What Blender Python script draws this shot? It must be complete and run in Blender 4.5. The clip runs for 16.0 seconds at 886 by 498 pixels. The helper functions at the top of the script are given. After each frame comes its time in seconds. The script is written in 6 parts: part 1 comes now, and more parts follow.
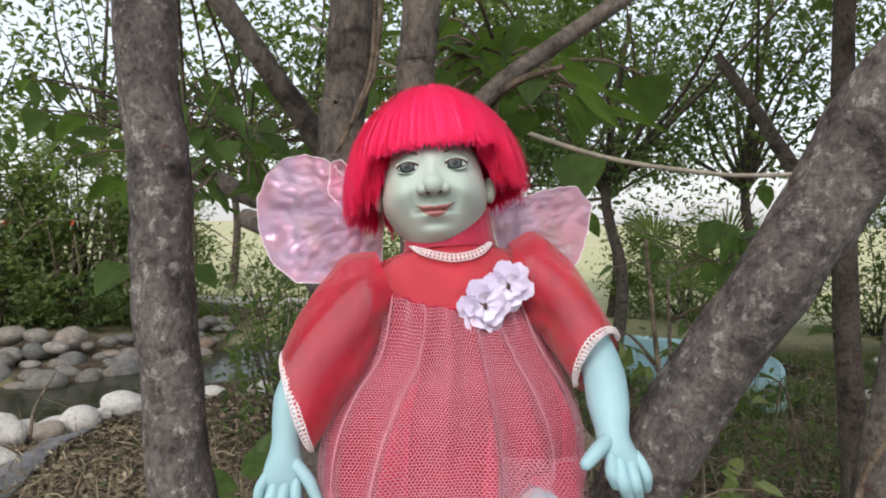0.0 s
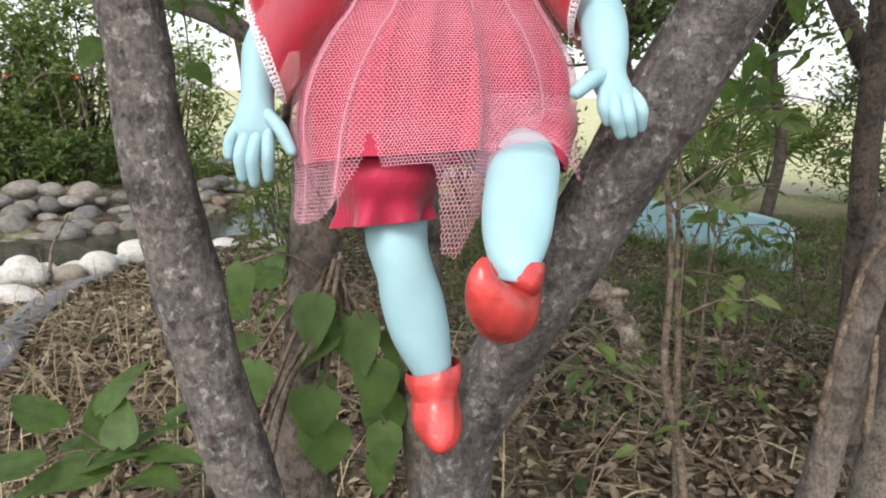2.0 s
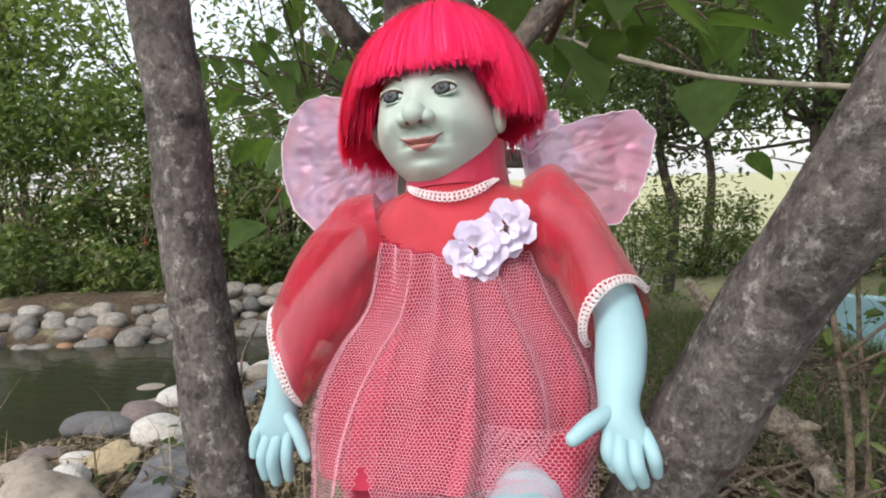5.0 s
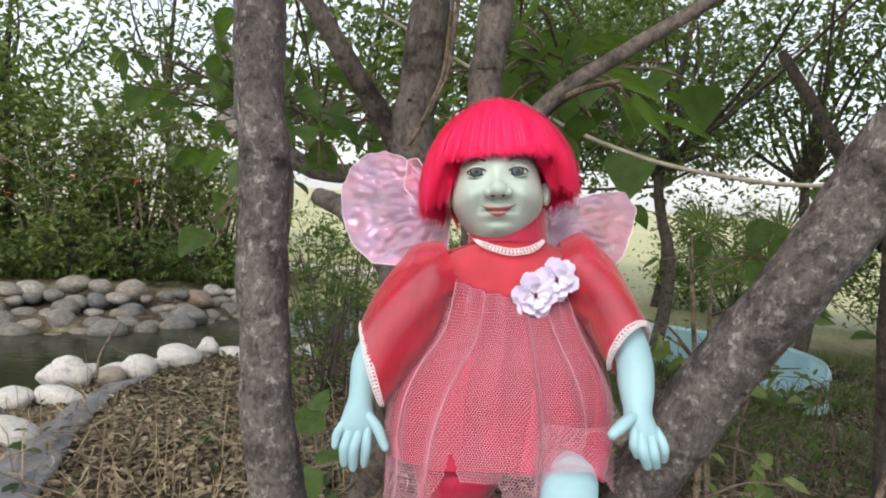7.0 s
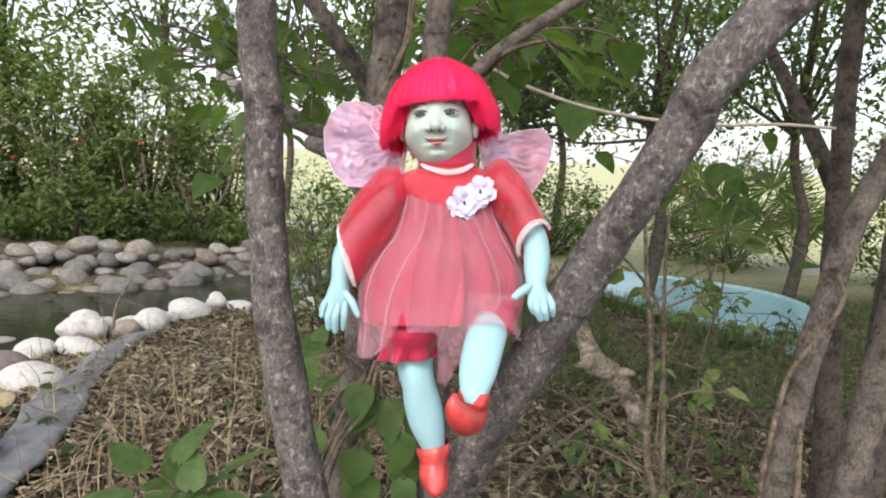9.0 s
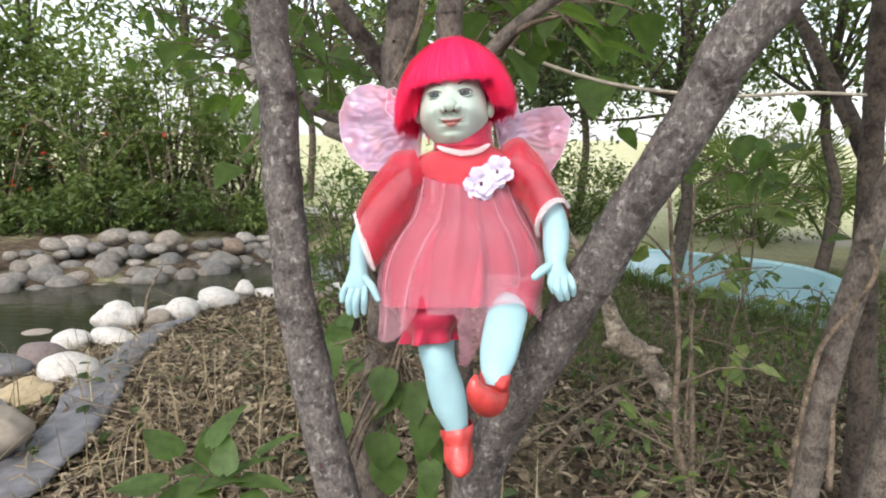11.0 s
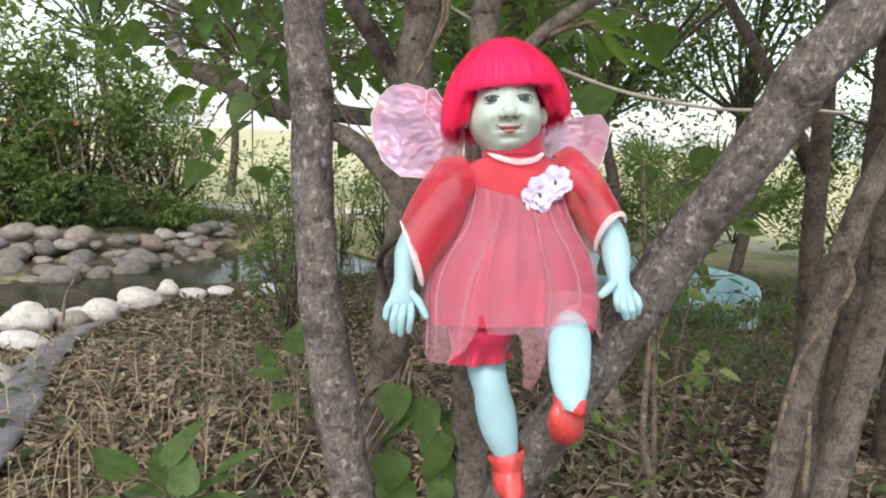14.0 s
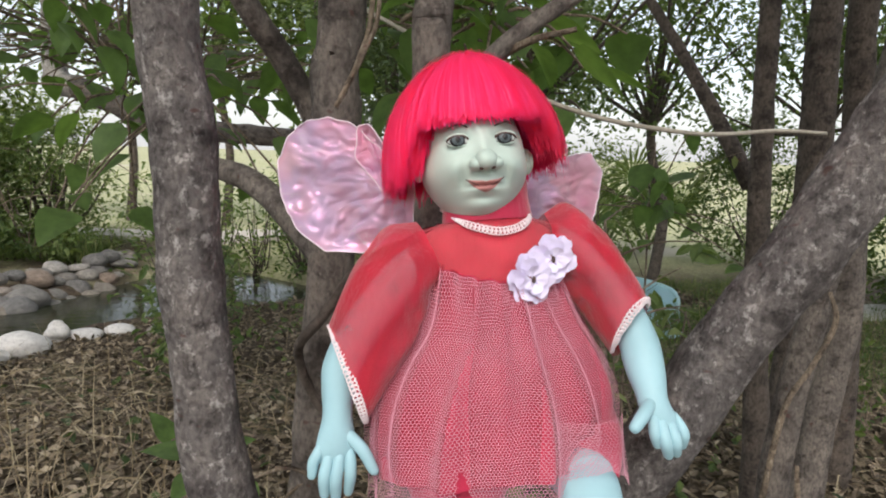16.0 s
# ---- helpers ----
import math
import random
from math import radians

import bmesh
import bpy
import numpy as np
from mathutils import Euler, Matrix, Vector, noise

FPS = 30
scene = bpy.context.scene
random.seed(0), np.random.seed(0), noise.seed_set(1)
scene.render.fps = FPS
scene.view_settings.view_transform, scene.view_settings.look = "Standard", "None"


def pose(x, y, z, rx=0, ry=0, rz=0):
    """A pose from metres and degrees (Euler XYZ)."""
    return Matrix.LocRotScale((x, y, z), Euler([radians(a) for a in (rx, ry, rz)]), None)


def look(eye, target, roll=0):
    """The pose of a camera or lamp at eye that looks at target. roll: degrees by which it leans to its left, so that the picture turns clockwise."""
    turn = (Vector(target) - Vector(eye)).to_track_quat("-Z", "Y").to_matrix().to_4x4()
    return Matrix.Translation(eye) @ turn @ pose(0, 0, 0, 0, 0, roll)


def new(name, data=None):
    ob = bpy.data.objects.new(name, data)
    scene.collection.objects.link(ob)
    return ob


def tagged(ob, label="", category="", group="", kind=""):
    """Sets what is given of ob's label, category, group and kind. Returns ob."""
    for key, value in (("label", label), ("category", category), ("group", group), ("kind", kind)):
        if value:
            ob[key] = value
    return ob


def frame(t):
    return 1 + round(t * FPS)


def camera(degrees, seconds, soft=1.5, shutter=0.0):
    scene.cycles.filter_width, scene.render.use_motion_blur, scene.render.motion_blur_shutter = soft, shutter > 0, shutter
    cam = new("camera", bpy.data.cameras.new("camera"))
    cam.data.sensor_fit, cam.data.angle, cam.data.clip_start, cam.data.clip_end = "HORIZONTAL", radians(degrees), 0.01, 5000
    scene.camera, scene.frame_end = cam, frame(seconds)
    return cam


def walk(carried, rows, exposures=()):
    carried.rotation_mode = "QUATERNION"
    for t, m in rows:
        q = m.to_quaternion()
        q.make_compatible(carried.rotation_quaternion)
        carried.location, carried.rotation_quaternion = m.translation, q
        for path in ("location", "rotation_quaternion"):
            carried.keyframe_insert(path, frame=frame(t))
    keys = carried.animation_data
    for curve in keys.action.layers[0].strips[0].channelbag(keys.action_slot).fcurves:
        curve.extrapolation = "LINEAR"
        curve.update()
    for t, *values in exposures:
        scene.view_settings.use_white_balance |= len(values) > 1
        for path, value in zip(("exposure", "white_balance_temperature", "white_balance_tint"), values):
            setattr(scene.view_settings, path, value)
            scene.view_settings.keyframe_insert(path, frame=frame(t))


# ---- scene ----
cam = camera(68.6, 16.0, soft=2.0)
PATH = [
    (0, (0.295, 0.837, 1.274), (0.362, 2.834, 1.191), 0.6),
    (0.5, (0.306, 0.826, 1.23), (0.343, 2.818, 1.051), 0.8),
    (1, (0.307, 0.828, 1.2), (0.328, 2.803, 0.885), 1.0),
    (1.5, (0.309, 0.835, 1.173), (0.323, 2.794, 0.771), 1.4),
    (2, (0.314, 0.849, 1.148), (0.348, 2.794, 0.684), 1.3),
    (2.5, (0.338, 0.871, 1.143), (0.328, 2.816, 0.678), 0.9),
    (3, (0.379, 0.908, 1.137), (0.131, 2.837, 0.668), -0.9),
    (3.5, (0.418, 0.927, 1.161), (-0.056, 2.812, 0.689), -2.9),
    (4, (0.422, 0.926, 1.198), (-0.132, 2.796, 0.756), -3.9),
    (4.5, (0.412, 0.916, 1.232), (-0.152, 2.811, 0.931), -3.3),
    (4.7, (0.408, 0.908, 1.245), (-0.143, 2.813, 0.991), -2.8),
    (6.8, (0.288, 0.783, 1.291), (0.193, 2.778, 1.173), 3.6),
    (7, (0.283, 0.773, 1.288), (0.213, 2.765, 1.126), 4.0),
    (7.5, (0.294, 0.73, 1.284), (0.28, 2.716, 1.048), 4.0),
    (8, (0.304, 0.665, 1.275), (0.29, 2.65, 1.03), 4.1),
    (8.5, (0.324, 0.625, 1.27), (0.287, 2.608, 1.015), 4.0),
    (9, (0.336, 0.609, 1.269), (0.265, 2.587, 0.982), 3.0),
    (11.5, (0.342, 0.613, 1.268), (0.189, 2.577, 0.925), 1.1),
    (12, (0.342, 0.612, 1.268), (0.181, 2.576, 0.924), 1.2),
    (12.5, (0.331, 0.622, 1.266), (0.17, 2.585, 0.921), 1.1),
    (13, (0.296, 0.623, 1.269), (0.18, 2.59, 0.927), 1.5),
    (13.5, (0.263, 0.634, 1.272), (0.249, 2.605, 0.932), 2.2),
    (14, (0.222, 0.651, 1.27), (0.324, 2.62, 0.934), 3.0),
    (14.5, (0.176, 0.675, 1.267), (0.387, 2.639, 0.949), 3.9),
    (15, (0.164, 0.722, 1.27), (0.422, 2.681, 0.963), 4.0),
    (15.5, (0.178, 0.779, 1.284), (0.481, 2.734, 0.988), 2.4),
    (16, (0.212, 0.845, 1.298), (0.563, 2.793, 1.008), 1.6),
]
# the film camera opens and closes a little as it goes
EXPOSURE = [(0, 1.62), (1.5, 1.9), (2.5, 2.22), (3.5, 2.3), (4.5, 1.92), (7, 1.8), (9, 2.12), (12.5, 2.2), (14, 2.08), (16, 1.68)]
walk(cam, [(t, look(eye, target, roll)) for t, eye, target, roll in PATH], EXPOSURE)

# ---- world and sun ----
SUN_ELEV, SUN_ROT = 47.0, 200.0
world = bpy.data.worlds.new("world")
scene.world = world
world.use_nodes = True
wn = world.node_tree
sky = wn.nodes.new("ShaderNodeTexSky")
sky.sky_type = "NISHITA"
sky.sun_disc = False
sky.sun_elevation, sky.sun_rotation = radians(SUN_ELEV), radians(SUN_ROT)
sky.air_density, sky.dust_density = 1.0, 4.0
# thin white cloud over the blue
veil = wn.nodes.new("ShaderNodeMix")
veil.data_type = "RGBA"
veil.inputs[0].default_value = 0.7
veil.inputs[7].default_value = (2.2, 2.2, 2.2, 1)
wn.links.new(sky.outputs[0], veil.inputs[6])
wn.links.new(veil.outputs[2], wn.nodes["Background"].inputs[0])
wn.nodes["Background"].inputs[1].default_value = 0.15
sun = new("sun", bpy.data.lights.new("sun", "SUN"))
sun.data.energy, sun.data.angle, sun.data.color = 0.65, radians(18.0), (1.0, 0.98, 0.95)
el, az = radians(SUN_ELEV), radians(SUN_ROT)
sun.matrix_world = look((0, 0, 20), (-20 * math.sin(az) * math.cos(el), -20 * math.cos(az) * math.cos(el), 20 - 20 * math.sin(el)))


# ---- materials ----
def material(name, rough=0.6, metal=0.0, spec=0.4):
    m = bpy.data.materials.new(name)
    m.use_nodes = True
    b = m.node_tree.nodes["Principled BSDF"]
    b.inputs["Roughness"].default_value = rough
    b.inputs["Metallic"].default_value = metal
    b.inputs["Specular IOR Level"].default_value = spec
    return m, m.node_tree, b


def ramp(nt, value, stops):
    r = nt.nodes.new("ShaderNodeValToRGB")
    while len(r.color_ramp.elements) < len(stops):
        r.color_ramp.elements.new(0.5)
    for e, (p, c) in zip(r.color_ramp.elements, stops):
        e.position, e.color = p, (*c, 1)
    nt.links.new(value, r.inputs[0])
    return r.outputs[0]


def noise_node(nt, scale, detail=4, coords="Object", stretch=None, rough=0.55):
    tc = nt.nodes.new("ShaderNodeTexCoord")
    n = nt.nodes.new("ShaderNodeTexNoise")
    n.inputs["Scale"].default_value, n.inputs["Detail"].default_value, n.inputs["Roughness"].default_value = scale, detail, rough
    src = tc.outputs[coords]
    if stretch:
        mp = nt.nodes.new("ShaderNodeMapping")
        mp.inputs["Scale"].default_value = stretch
        nt.links.new(src, mp.inputs[0])
        src = mp.outputs[0]
    nt.links.new(src, n.inputs["Vector"])
    return n.outputs[0]


def mix(nt, fac, a, b, mode="MIX"):
    m = nt.nodes.new("ShaderNodeMix")
    m.data_type, m.blend_type = "RGBA", mode
    for sock, v in ((m.inputs[0], fac), (m.inputs[6], a), (m.inputs[7], b)):
        if isinstance(v, (int, float)):
            sock.default_value = v
        elif isinstance(v, tuple):
            sock.default_value = (*v, 1)
        else:
            nt.links.new(v, sock)
    return m.outputs[2]


def bump(nt, b, height, strength=0.5, dist=0.01):
    n = nt.nodes.new("ShaderNodeBump")
    n.inputs["Strength"].default_value, n.inputs["Distance"].default_value = strength, dist
    nt.links.new(height, n.inputs["Height"])
    nt.links.new(n.outputs[0], b.inputs["Normal"])


def colour(nt, b, c):
    if isinstance(c, tuple):
        b.inputs["Base Color"].default_value = (*c, 1)
    else:
        nt.links.new(c, b.inputs["Base Color"])


def bark(name, base, pale, scale=1.0, lichen=0.62):
    """Grey bark: fine grain, pale lichen flecks, dark scars, short cross bands and reddish pores."""
    m, nt, b = material(name, 0.9, 0, 0.2)
    n1 = noise_node(nt, 300 * scale, 6, stretch=(1, 1, 0.6), rough=0.65)
    n2 = noise_node(nt, 130 * scale, 6, stretch=(1, 1, 0.8), rough=0.72)
    n3 = noise_node(nt, 34 * scale, 4)
    bands = noise_node(nt, 48 * scale, 5, stretch=(1, 1, 1.3), rough=0.62)
    pores = noise_node(nt, 75 * scale, 1, stretch=(1, 1, 1.6))
    c = ramp(nt, n1, [(0.3, tuple(v * 0.45 for v in base)), (0.5, base), (0.72, tuple(v * 1.45 for v in base))])
    spots = ramp(nt, n2, [(lichen - 0.05, (0, 0, 0)), (lichen + 0.04, (1, 1, 1))])
    c = mix(nt, spots, c, pale)
    tone = ramp(nt, n3, [(0.3, (0.42, 0.40, 0.40)), (0.45, (0.82, 0.81, 0.80)), (0.65, (1.15, 1.12, 1.08))])
    c = mix(nt, 1.0, c, tone, "MULTIPLY")
    c = mix(nt, 1.0, c, ramp(nt, bands, [(0.36, (0.5, 0.49, 0.49)), (0.46, (1, 1, 1))]), "MULTIPLY")
    c = mix(nt, ramp(nt, pores, [(0.72, (0, 0, 0)), (0.76, (0.7, 0.7, 0.7))]), c, (0.085, 0.040, 0.034))
    colour(nt, b, c)
    bump(nt, b, mix(nt, 0.5, mix(nt, 0.5, n1, n2), bands), 1.0, 0.010)
    return m


def leafy(name, stops, trans=0.35, rough=0.5, vein=0.0):
    """Leaves: colour varies leaf by leaf; light shines through."""
    m, nt, b = material(name, rough, 0, 0.35)
    g = nt.nodes.new("ShaderNodeNewGeometry")
    c = ramp(nt, g.outputs["Random Per Island"], stops)
    n = noise_node(nt, 45, 3)
    c = mix(nt, 1.0, c, ramp(nt, n, [(0.3, (0.75, 0.75, 0.75)), (0.7, (1.2, 1.2, 1.15))]), "MULTIPLY")
    colour(nt, b, c)
    t = nt.nodes.new("ShaderNodeBsdfTranslucent")
    nt.links.new(mix(nt, 1.0, c, (1.3, 1.35, 0.6), "MULTIPLY"), t.inputs[0])
    ms = nt.nodes.new("ShaderNodeMixShader")
    ms.inputs[0].default_value = trans
    nt.links.new(b.outputs[0], ms.inputs[1])
    nt.links.new(t.outputs[0], ms.inputs[2])
    nt.links.new(ms.outputs[0], nt.nodes["Material Output"].inputs[0])
    return m


def cloth(name, base, clear=0.0, rough=0.6, weave=900, sheen=0.3, crumple=0.5):
    """Woven fabric; clear: how much light passes straight through the open weave."""
    m, nt, b = material(name, rough, 0, 0.3)
    n = noise_node(nt, weave, 2)
    n2 = noise_node(nt, 35, 3)
    c = ramp(nt, n2, [(0.3, tuple(v * 0.8 for v in base)), (0.7, tuple(min(1, v * 1.12) for v in base))])
    colour(nt, b, c)
    b.inputs["Sheen Weight"].default_value = sheen
    fold = noise_node(nt, 48, 3, stretch=(1.4, 1.4, 0.5), rough=0.6)
    bump(nt, b, mix(nt, 0.15, fold, n), crumple, 0.006)
    if clear:
        t = nt.nodes.new("ShaderNodeBsdfTransparent")
        t.inputs[0].default_value = (1.0, 0.86, 0.86, 1)
        ms = nt.nodes.new("ShaderNodeMixShader")
        ms.inputs[0].default_value = clear
        nt.links.new(b.outputs[0], ms.inputs[1])
        nt.links.new(t.outputs[0], ms.inputs[2])
        nt.links.new(ms.outputs[0], nt.nodes["Material Output"].inputs[0])
    return m


def plain(name, base, rough=0.5, spread=0.12, scale=30, spec=0.4, coat=0.0, relief=0.08):
    m, nt, b = material(name, rough, 0, spec)
    n = noise_node(nt, scale, 4)
    colour(nt, b, ramp(nt, n, [(0.3, tuple(v * (1 - spread) for v in base)), (0.7, tuple(min(1, v * (1 + spread)) for v in base))]))
    b.inputs["Coat Weight"].default_value = coat
    bump(nt, b, n, relief, 0.001 if relief < 0.3 else 0.004)
    return m


def stone_material():
    m, nt, b = material("river_stone", 0.75, 0, 0.3)
    oi = nt.nodes.new("ShaderNodeObjectInfo")
    c = ramp(nt, oi.outputs["Random"], [(0.0, (0.20, 0.19, 0.175)), (0.3, (0.27, 0.25, 0.22)), (0.5, (0.15, 0.15, 0.15)), (0.7, (0.24, 0.21, 0.175)), (0.85, (0.36, 0.34, 0.31)), (1.0, (0.24, 0.16, 0.11))])
    n = noise_node(nt, 6, 6, rough=0.65)
    n2 = noise_node(nt, 60, 3)
    c = mix(nt, 1.0, c, ramp(nt, n, [(0.3, (0.42, 0.42, 0.41)), (0.55, (0.8, 0.8, 0.8)), (0.75, (1.1, 1.09, 1.05))]), "MULTIPLY")
    c = mix(nt, 0.25, c, n2, "OVERLAY")
    colour(nt, b, c)
    bump(nt, b, mix(nt, 0.4, n, n2), 0.35, 0.02)
    return m


def tinted_stone(name, base):
    m, nt, b = material(name, 0.72, 0, 0.3)
    n = noise_node(nt, 9, 6, rough=0.65)
    n2 = noise_node(nt, 70, 3)
    c = ramp(nt, n, [(0.28, tuple(v * 0.62 for v in base)), (0.5, base), (0.75, tuple(min(0.85, v * 1.2) for v in base))])
    colour(nt, b, mix(nt, 0.2, c, n2, "OVERLAY"))
    bump(nt, b, mix(nt, 0.4, n, n2), 0.35, 0.015)
    return m


BARK = bark("bark_grey", (0.150, 0.136, 0.131), (0.37, 0.352, 0.34), 1.0, 0.595)
BARK_BROWN = bark("bark_brown", (0.160, 0.140, 0.124), (0.29, 0.265, 0.24), 0.7, 0.66)
BARK_DARK = bark("bark_dark", (0.11, 0.092, 0.078), (0.19, 0.17, 0.15), 0.5, 0.7)
DEADWOOD = bark("dead_wood", (0.30, 0.25, 0.20), (0.48, 0.43, 0.36), 0.5, 0.55)
PALE_BARK = bark("pale_bark", (0.38, 0.36, 0.33), (0.52, 0.50, 0.47), 0.4, 0.6)
TWIG = bark("twig_bark", (0.20, 0.16, 0.12), (0.32, 0.27, 0.22), 1.0, 0.6)
STRAW = leafy("straw", [(0, (0.18, 0.135, 0.08)), (0.5, (0.28, 0.22, 0.14)), (1, (0.42, 0.36, 0.25))], 0.1, 0.7)
LITTER = leafy("dry_leaves", [(0, (0.055, 0.042, 0.030)), (0.35, (0.125, 0.097, 0.068)), (0.7, (0.21, 0.168, 0.120)), (0.92, (0.33, 0.27, 0.20)), (1, (0.46, 0.39, 0.30))], 0.1, 0.7)
GREEN = leafy("green_leaves", [(0, (0.064, 0.104, 0.037)), (0.5, (0.098, 0.15, 0.05)), (1, (0.17, 0.22, 0.082))], 0.45)
GREEN_LIGHT = leafy("light_green_leaves", [(0, (0.095, 0.14, 0.048)), (0.5, (0.14, 0.20, 0.07)), (1, (0.22, 0.265, 0.11))], 0.45)
GREEN_DARK = leafy("dark_green_leaves", [(0, (0.042, 0.066, 0.028)), (0.6, (0.066, 0.10, 0.04)), (1, (0.105, 0.14, 0.06))], 0.38)
BROAD = leafy("broad_leaf", [(0, (0.085, 0.15, 0.05)), (0.6, (0.12, 0.195, 0.068)), (1, (0.17, 0.24, 0.095))], 0.6, 0.5)
GRASS = leafy("grass_blades", [(0, (0.075, 0.12, 0.04)), (0.6, (0.13, 0.18, 0.065)), (1, (0.25, 0.25, 0.12))], 0.4)
STONE = stone_material()


# ---- helpers for building ----
def part(name, data, mat, parent=None, label=""):
    """Links mesh data (or a bmesh) as one object under parent."""
    if isinstance(data, bmesh.types.BMesh):
        me = bpy.data.meshes.new(name)
        data.to_mesh(me)
        data.free()
    else:
        me = data
    if mat and not me.materials:
        me.materials.append(mat)
    ob = new(name, me)
    if parent:
        ob.parent = parent
    return tagged(ob, label)


def mesh(name, verts, faces, smooth=True):
    me = bpy.data.meshes.new(name)
    me.from_pydata([tuple(v) for v in verts], [], [tuple(f) for f in faces])
    if smooth:
        me.polygons.foreach_set("use_smooth", [True] * len(me.polygons))
    me.update()
    return me


def fast_mesh(name, verts, quads, smooth=False):
    """verts (n, 3) and faces (m, k) as arrays."""
    verts, quads = np.asarray(verts, np.float32), np.asarray(quads, np.int32)
    me = bpy.data.meshes.new(name)
    me.vertices.add(len(verts))
    me.vertices.foreach_set("co", verts.ravel())
    k = quads.shape[1]
    me.loops.add(quads.size)
    me.loops.foreach_set("vertex_index", quads.ravel())
    me.polygons.add(len(quads))
    me.polygons.foreach_set("loop_start", np.arange(0, quads.size, k, dtype=np.int32))
    me.polygons.foreach_set("loop_total", np.full(len(quads), k, np.int32))
    me.polygons.foreach_set("use_smooth", np.full(len(quads), smooth))
    me.update(calc_edges=True)
    return me


def smoothstep(a, b, x):
    t = np.clip((x - a) / (b - a), 0, 1)
    return t * t * (3 - 2 * t)


def spline(pts, n):
    """Catmull-Rom through pts, n samples a span."""
    p = [np.array(q, float) for q in pts]
    p = [2 * p[0] - p[1]] + p + [2 * p[-1] - p[-2]]
    out = []
    for i in range(1, len(p) - 2):
        for t in np.linspace(0, 1, n, endpoint=False):
            a, b, c, d = p[i - 1:i + 3]
            out.append(0.5 * (2 * b + (c - a) * t + (2 * a - 5 * b + 4 * c - d) * t * t + (3 * b - a - 3 * c + d) * t ** 3))
    return np.array(out + [p[-2]])


def tube_arrays(pts, radii, sides=8, lump=0.0, seed=0, n=6, cap=True):
    """A round limb through pts with the radius given at each; lump: uneven bark."""
    pr = np.array([(*p, r) for p, r in zip(pts, radii)])
    s = spline(pr, n) if n > 1 else pr
    c, r = s[:, :3], np.maximum(s[:, 3], 0.0003)
    tan = np.gradient(c, axis=0)
    tan /= np.linalg.norm(tan, axis=1)[:, None] + 1e-9
    ref = np.array([0.31, 0.9, 0.21]) if abs(tan[0] @ np.array([0.31, 0.9, 0.21])) < 0.93 else np.array([1.0, 0, 0])
    verts = []
    for i in range(len(c)):
        a = np.cross(tan[i], ref)
        a /= np.linalg.norm(a)
        b = np.cross(tan[i], a)
        ref = np.cross(a, tan[i]) if abs(np.cross(a, tan[i]) @ tan[i]) < 0.9 else ref
        for k in range(sides):
            w = 2 * math.pi * k / sides
            v = a * math.cos(w) + b * math.sin(w)
            rr = r[i]
            if lump:
                rr *= 1 + lump * noise.noise(Vector(c[i] * 14 + v * 0.9) + Vector((seed, 0, 0))) + lump * 0.6 * noise.noise(Vector(c[i] * 45 + v * 2.2) + Vector((0, seed, 0)))
            verts.append(c[i] + v * rr)
    m = len(c)
    faces = [(i * sides + k, i * sides + (k + 1) % sides, (i + 1) * sides + (k + 1) % sides, (i + 1) * sides + k) for i in range(m - 1) for k in range(sides)]
    return np.array(verts), faces


def tube(name, pts, radii, sides=12, lump=0.0, seed=0, n=6):
    v, f = tube_arrays(pts, radii, sides, lump, seed, n)
    f = [tuple(q) for q in f] + [tuple(range(sides))[::-1], tuple(range(len(v) - sides, len(v)))]
    return mesh(name, v, f)


def joined(name, pieces, smooth=True):
    """Several (verts, faces) as one mesh."""
    vs, fs, o = [], [], 0
    for v, f in pieces:
        vs.append(np.asarray(v))
        fs += [tuple(i + o for i in q) for q in f]
        o += len(v)
    return mesh(name, np.concatenate(vs), fs, smooth)


def leaf_cloud(name, pos, size, rng, droop=0.3, slim=0.45, spread=0.5, flat=0.5):
    """A leaf at each of pos: folded along its midrib, tip and base pointed."""
    n = len(pos)
    d = rng.normal(size=(n, 3)) * np.array([1, 1, flat])
    d[:, 2] -= droop
    d /= np.linalg.norm(d, axis=1)[:, None]
    up = rng.normal(size=(n, 3)) * spread + np.array([0, 0, 1.0])
    side = np.cross(d, up)
    side /= np.linalg.norm(side, axis=1)[:, None] + 1e-9
    nrm = np.cross(side, d)
    L = size * rng.uniform(0.6, 1.35, n)[:, None]
    w = L * slim * 0.5
    fold = nrm * w * rng.uniform(0.1, 0.5, n)[:, None]
    v = np.stack([pos, pos + d * L * 0.35 + side * w + fold, pos + d * L - nrm * L * 0.12, pos + d * L * 0.35 - side * w + fold, pos + d * L * 0.75 + side * w * 0.62 + fold * 0.4, pos + d * L * 0.75 - side * w * 0.62 + fold * 0.4], 1).reshape(-1, 3)
    b = np.arange(n)[:, None] * 6
    tris = np.concatenate([b + np.array([0, 4, 1]), b + np.array([0, 2, 4]), b + np.array([0, 5, 2]), b + np.array([0, 3, 5])])
    return fast_mesh(name, v, tris)


def blob_points(rng, n, centre, radii, clumps=60, tight=0.22, hollow=0.5):
    """Leaf places in uneven clumps inside an ellipsoid."""
    c = rng.normal(size=(clumps, 3))
    c /= np.linalg.norm(c, axis=1)[:, None]
    c *= rng.uniform(hollow, 1, clumps)[:, None] ** 0.6
    k = rng.integers(0, clumps, n)
    return np.array(centre) + (c[k] + rng.normal(size=(n, 3)) * tight * rng.uniform(0.5, 1.4, clumps)[k][:, None]) * np.array(radii)


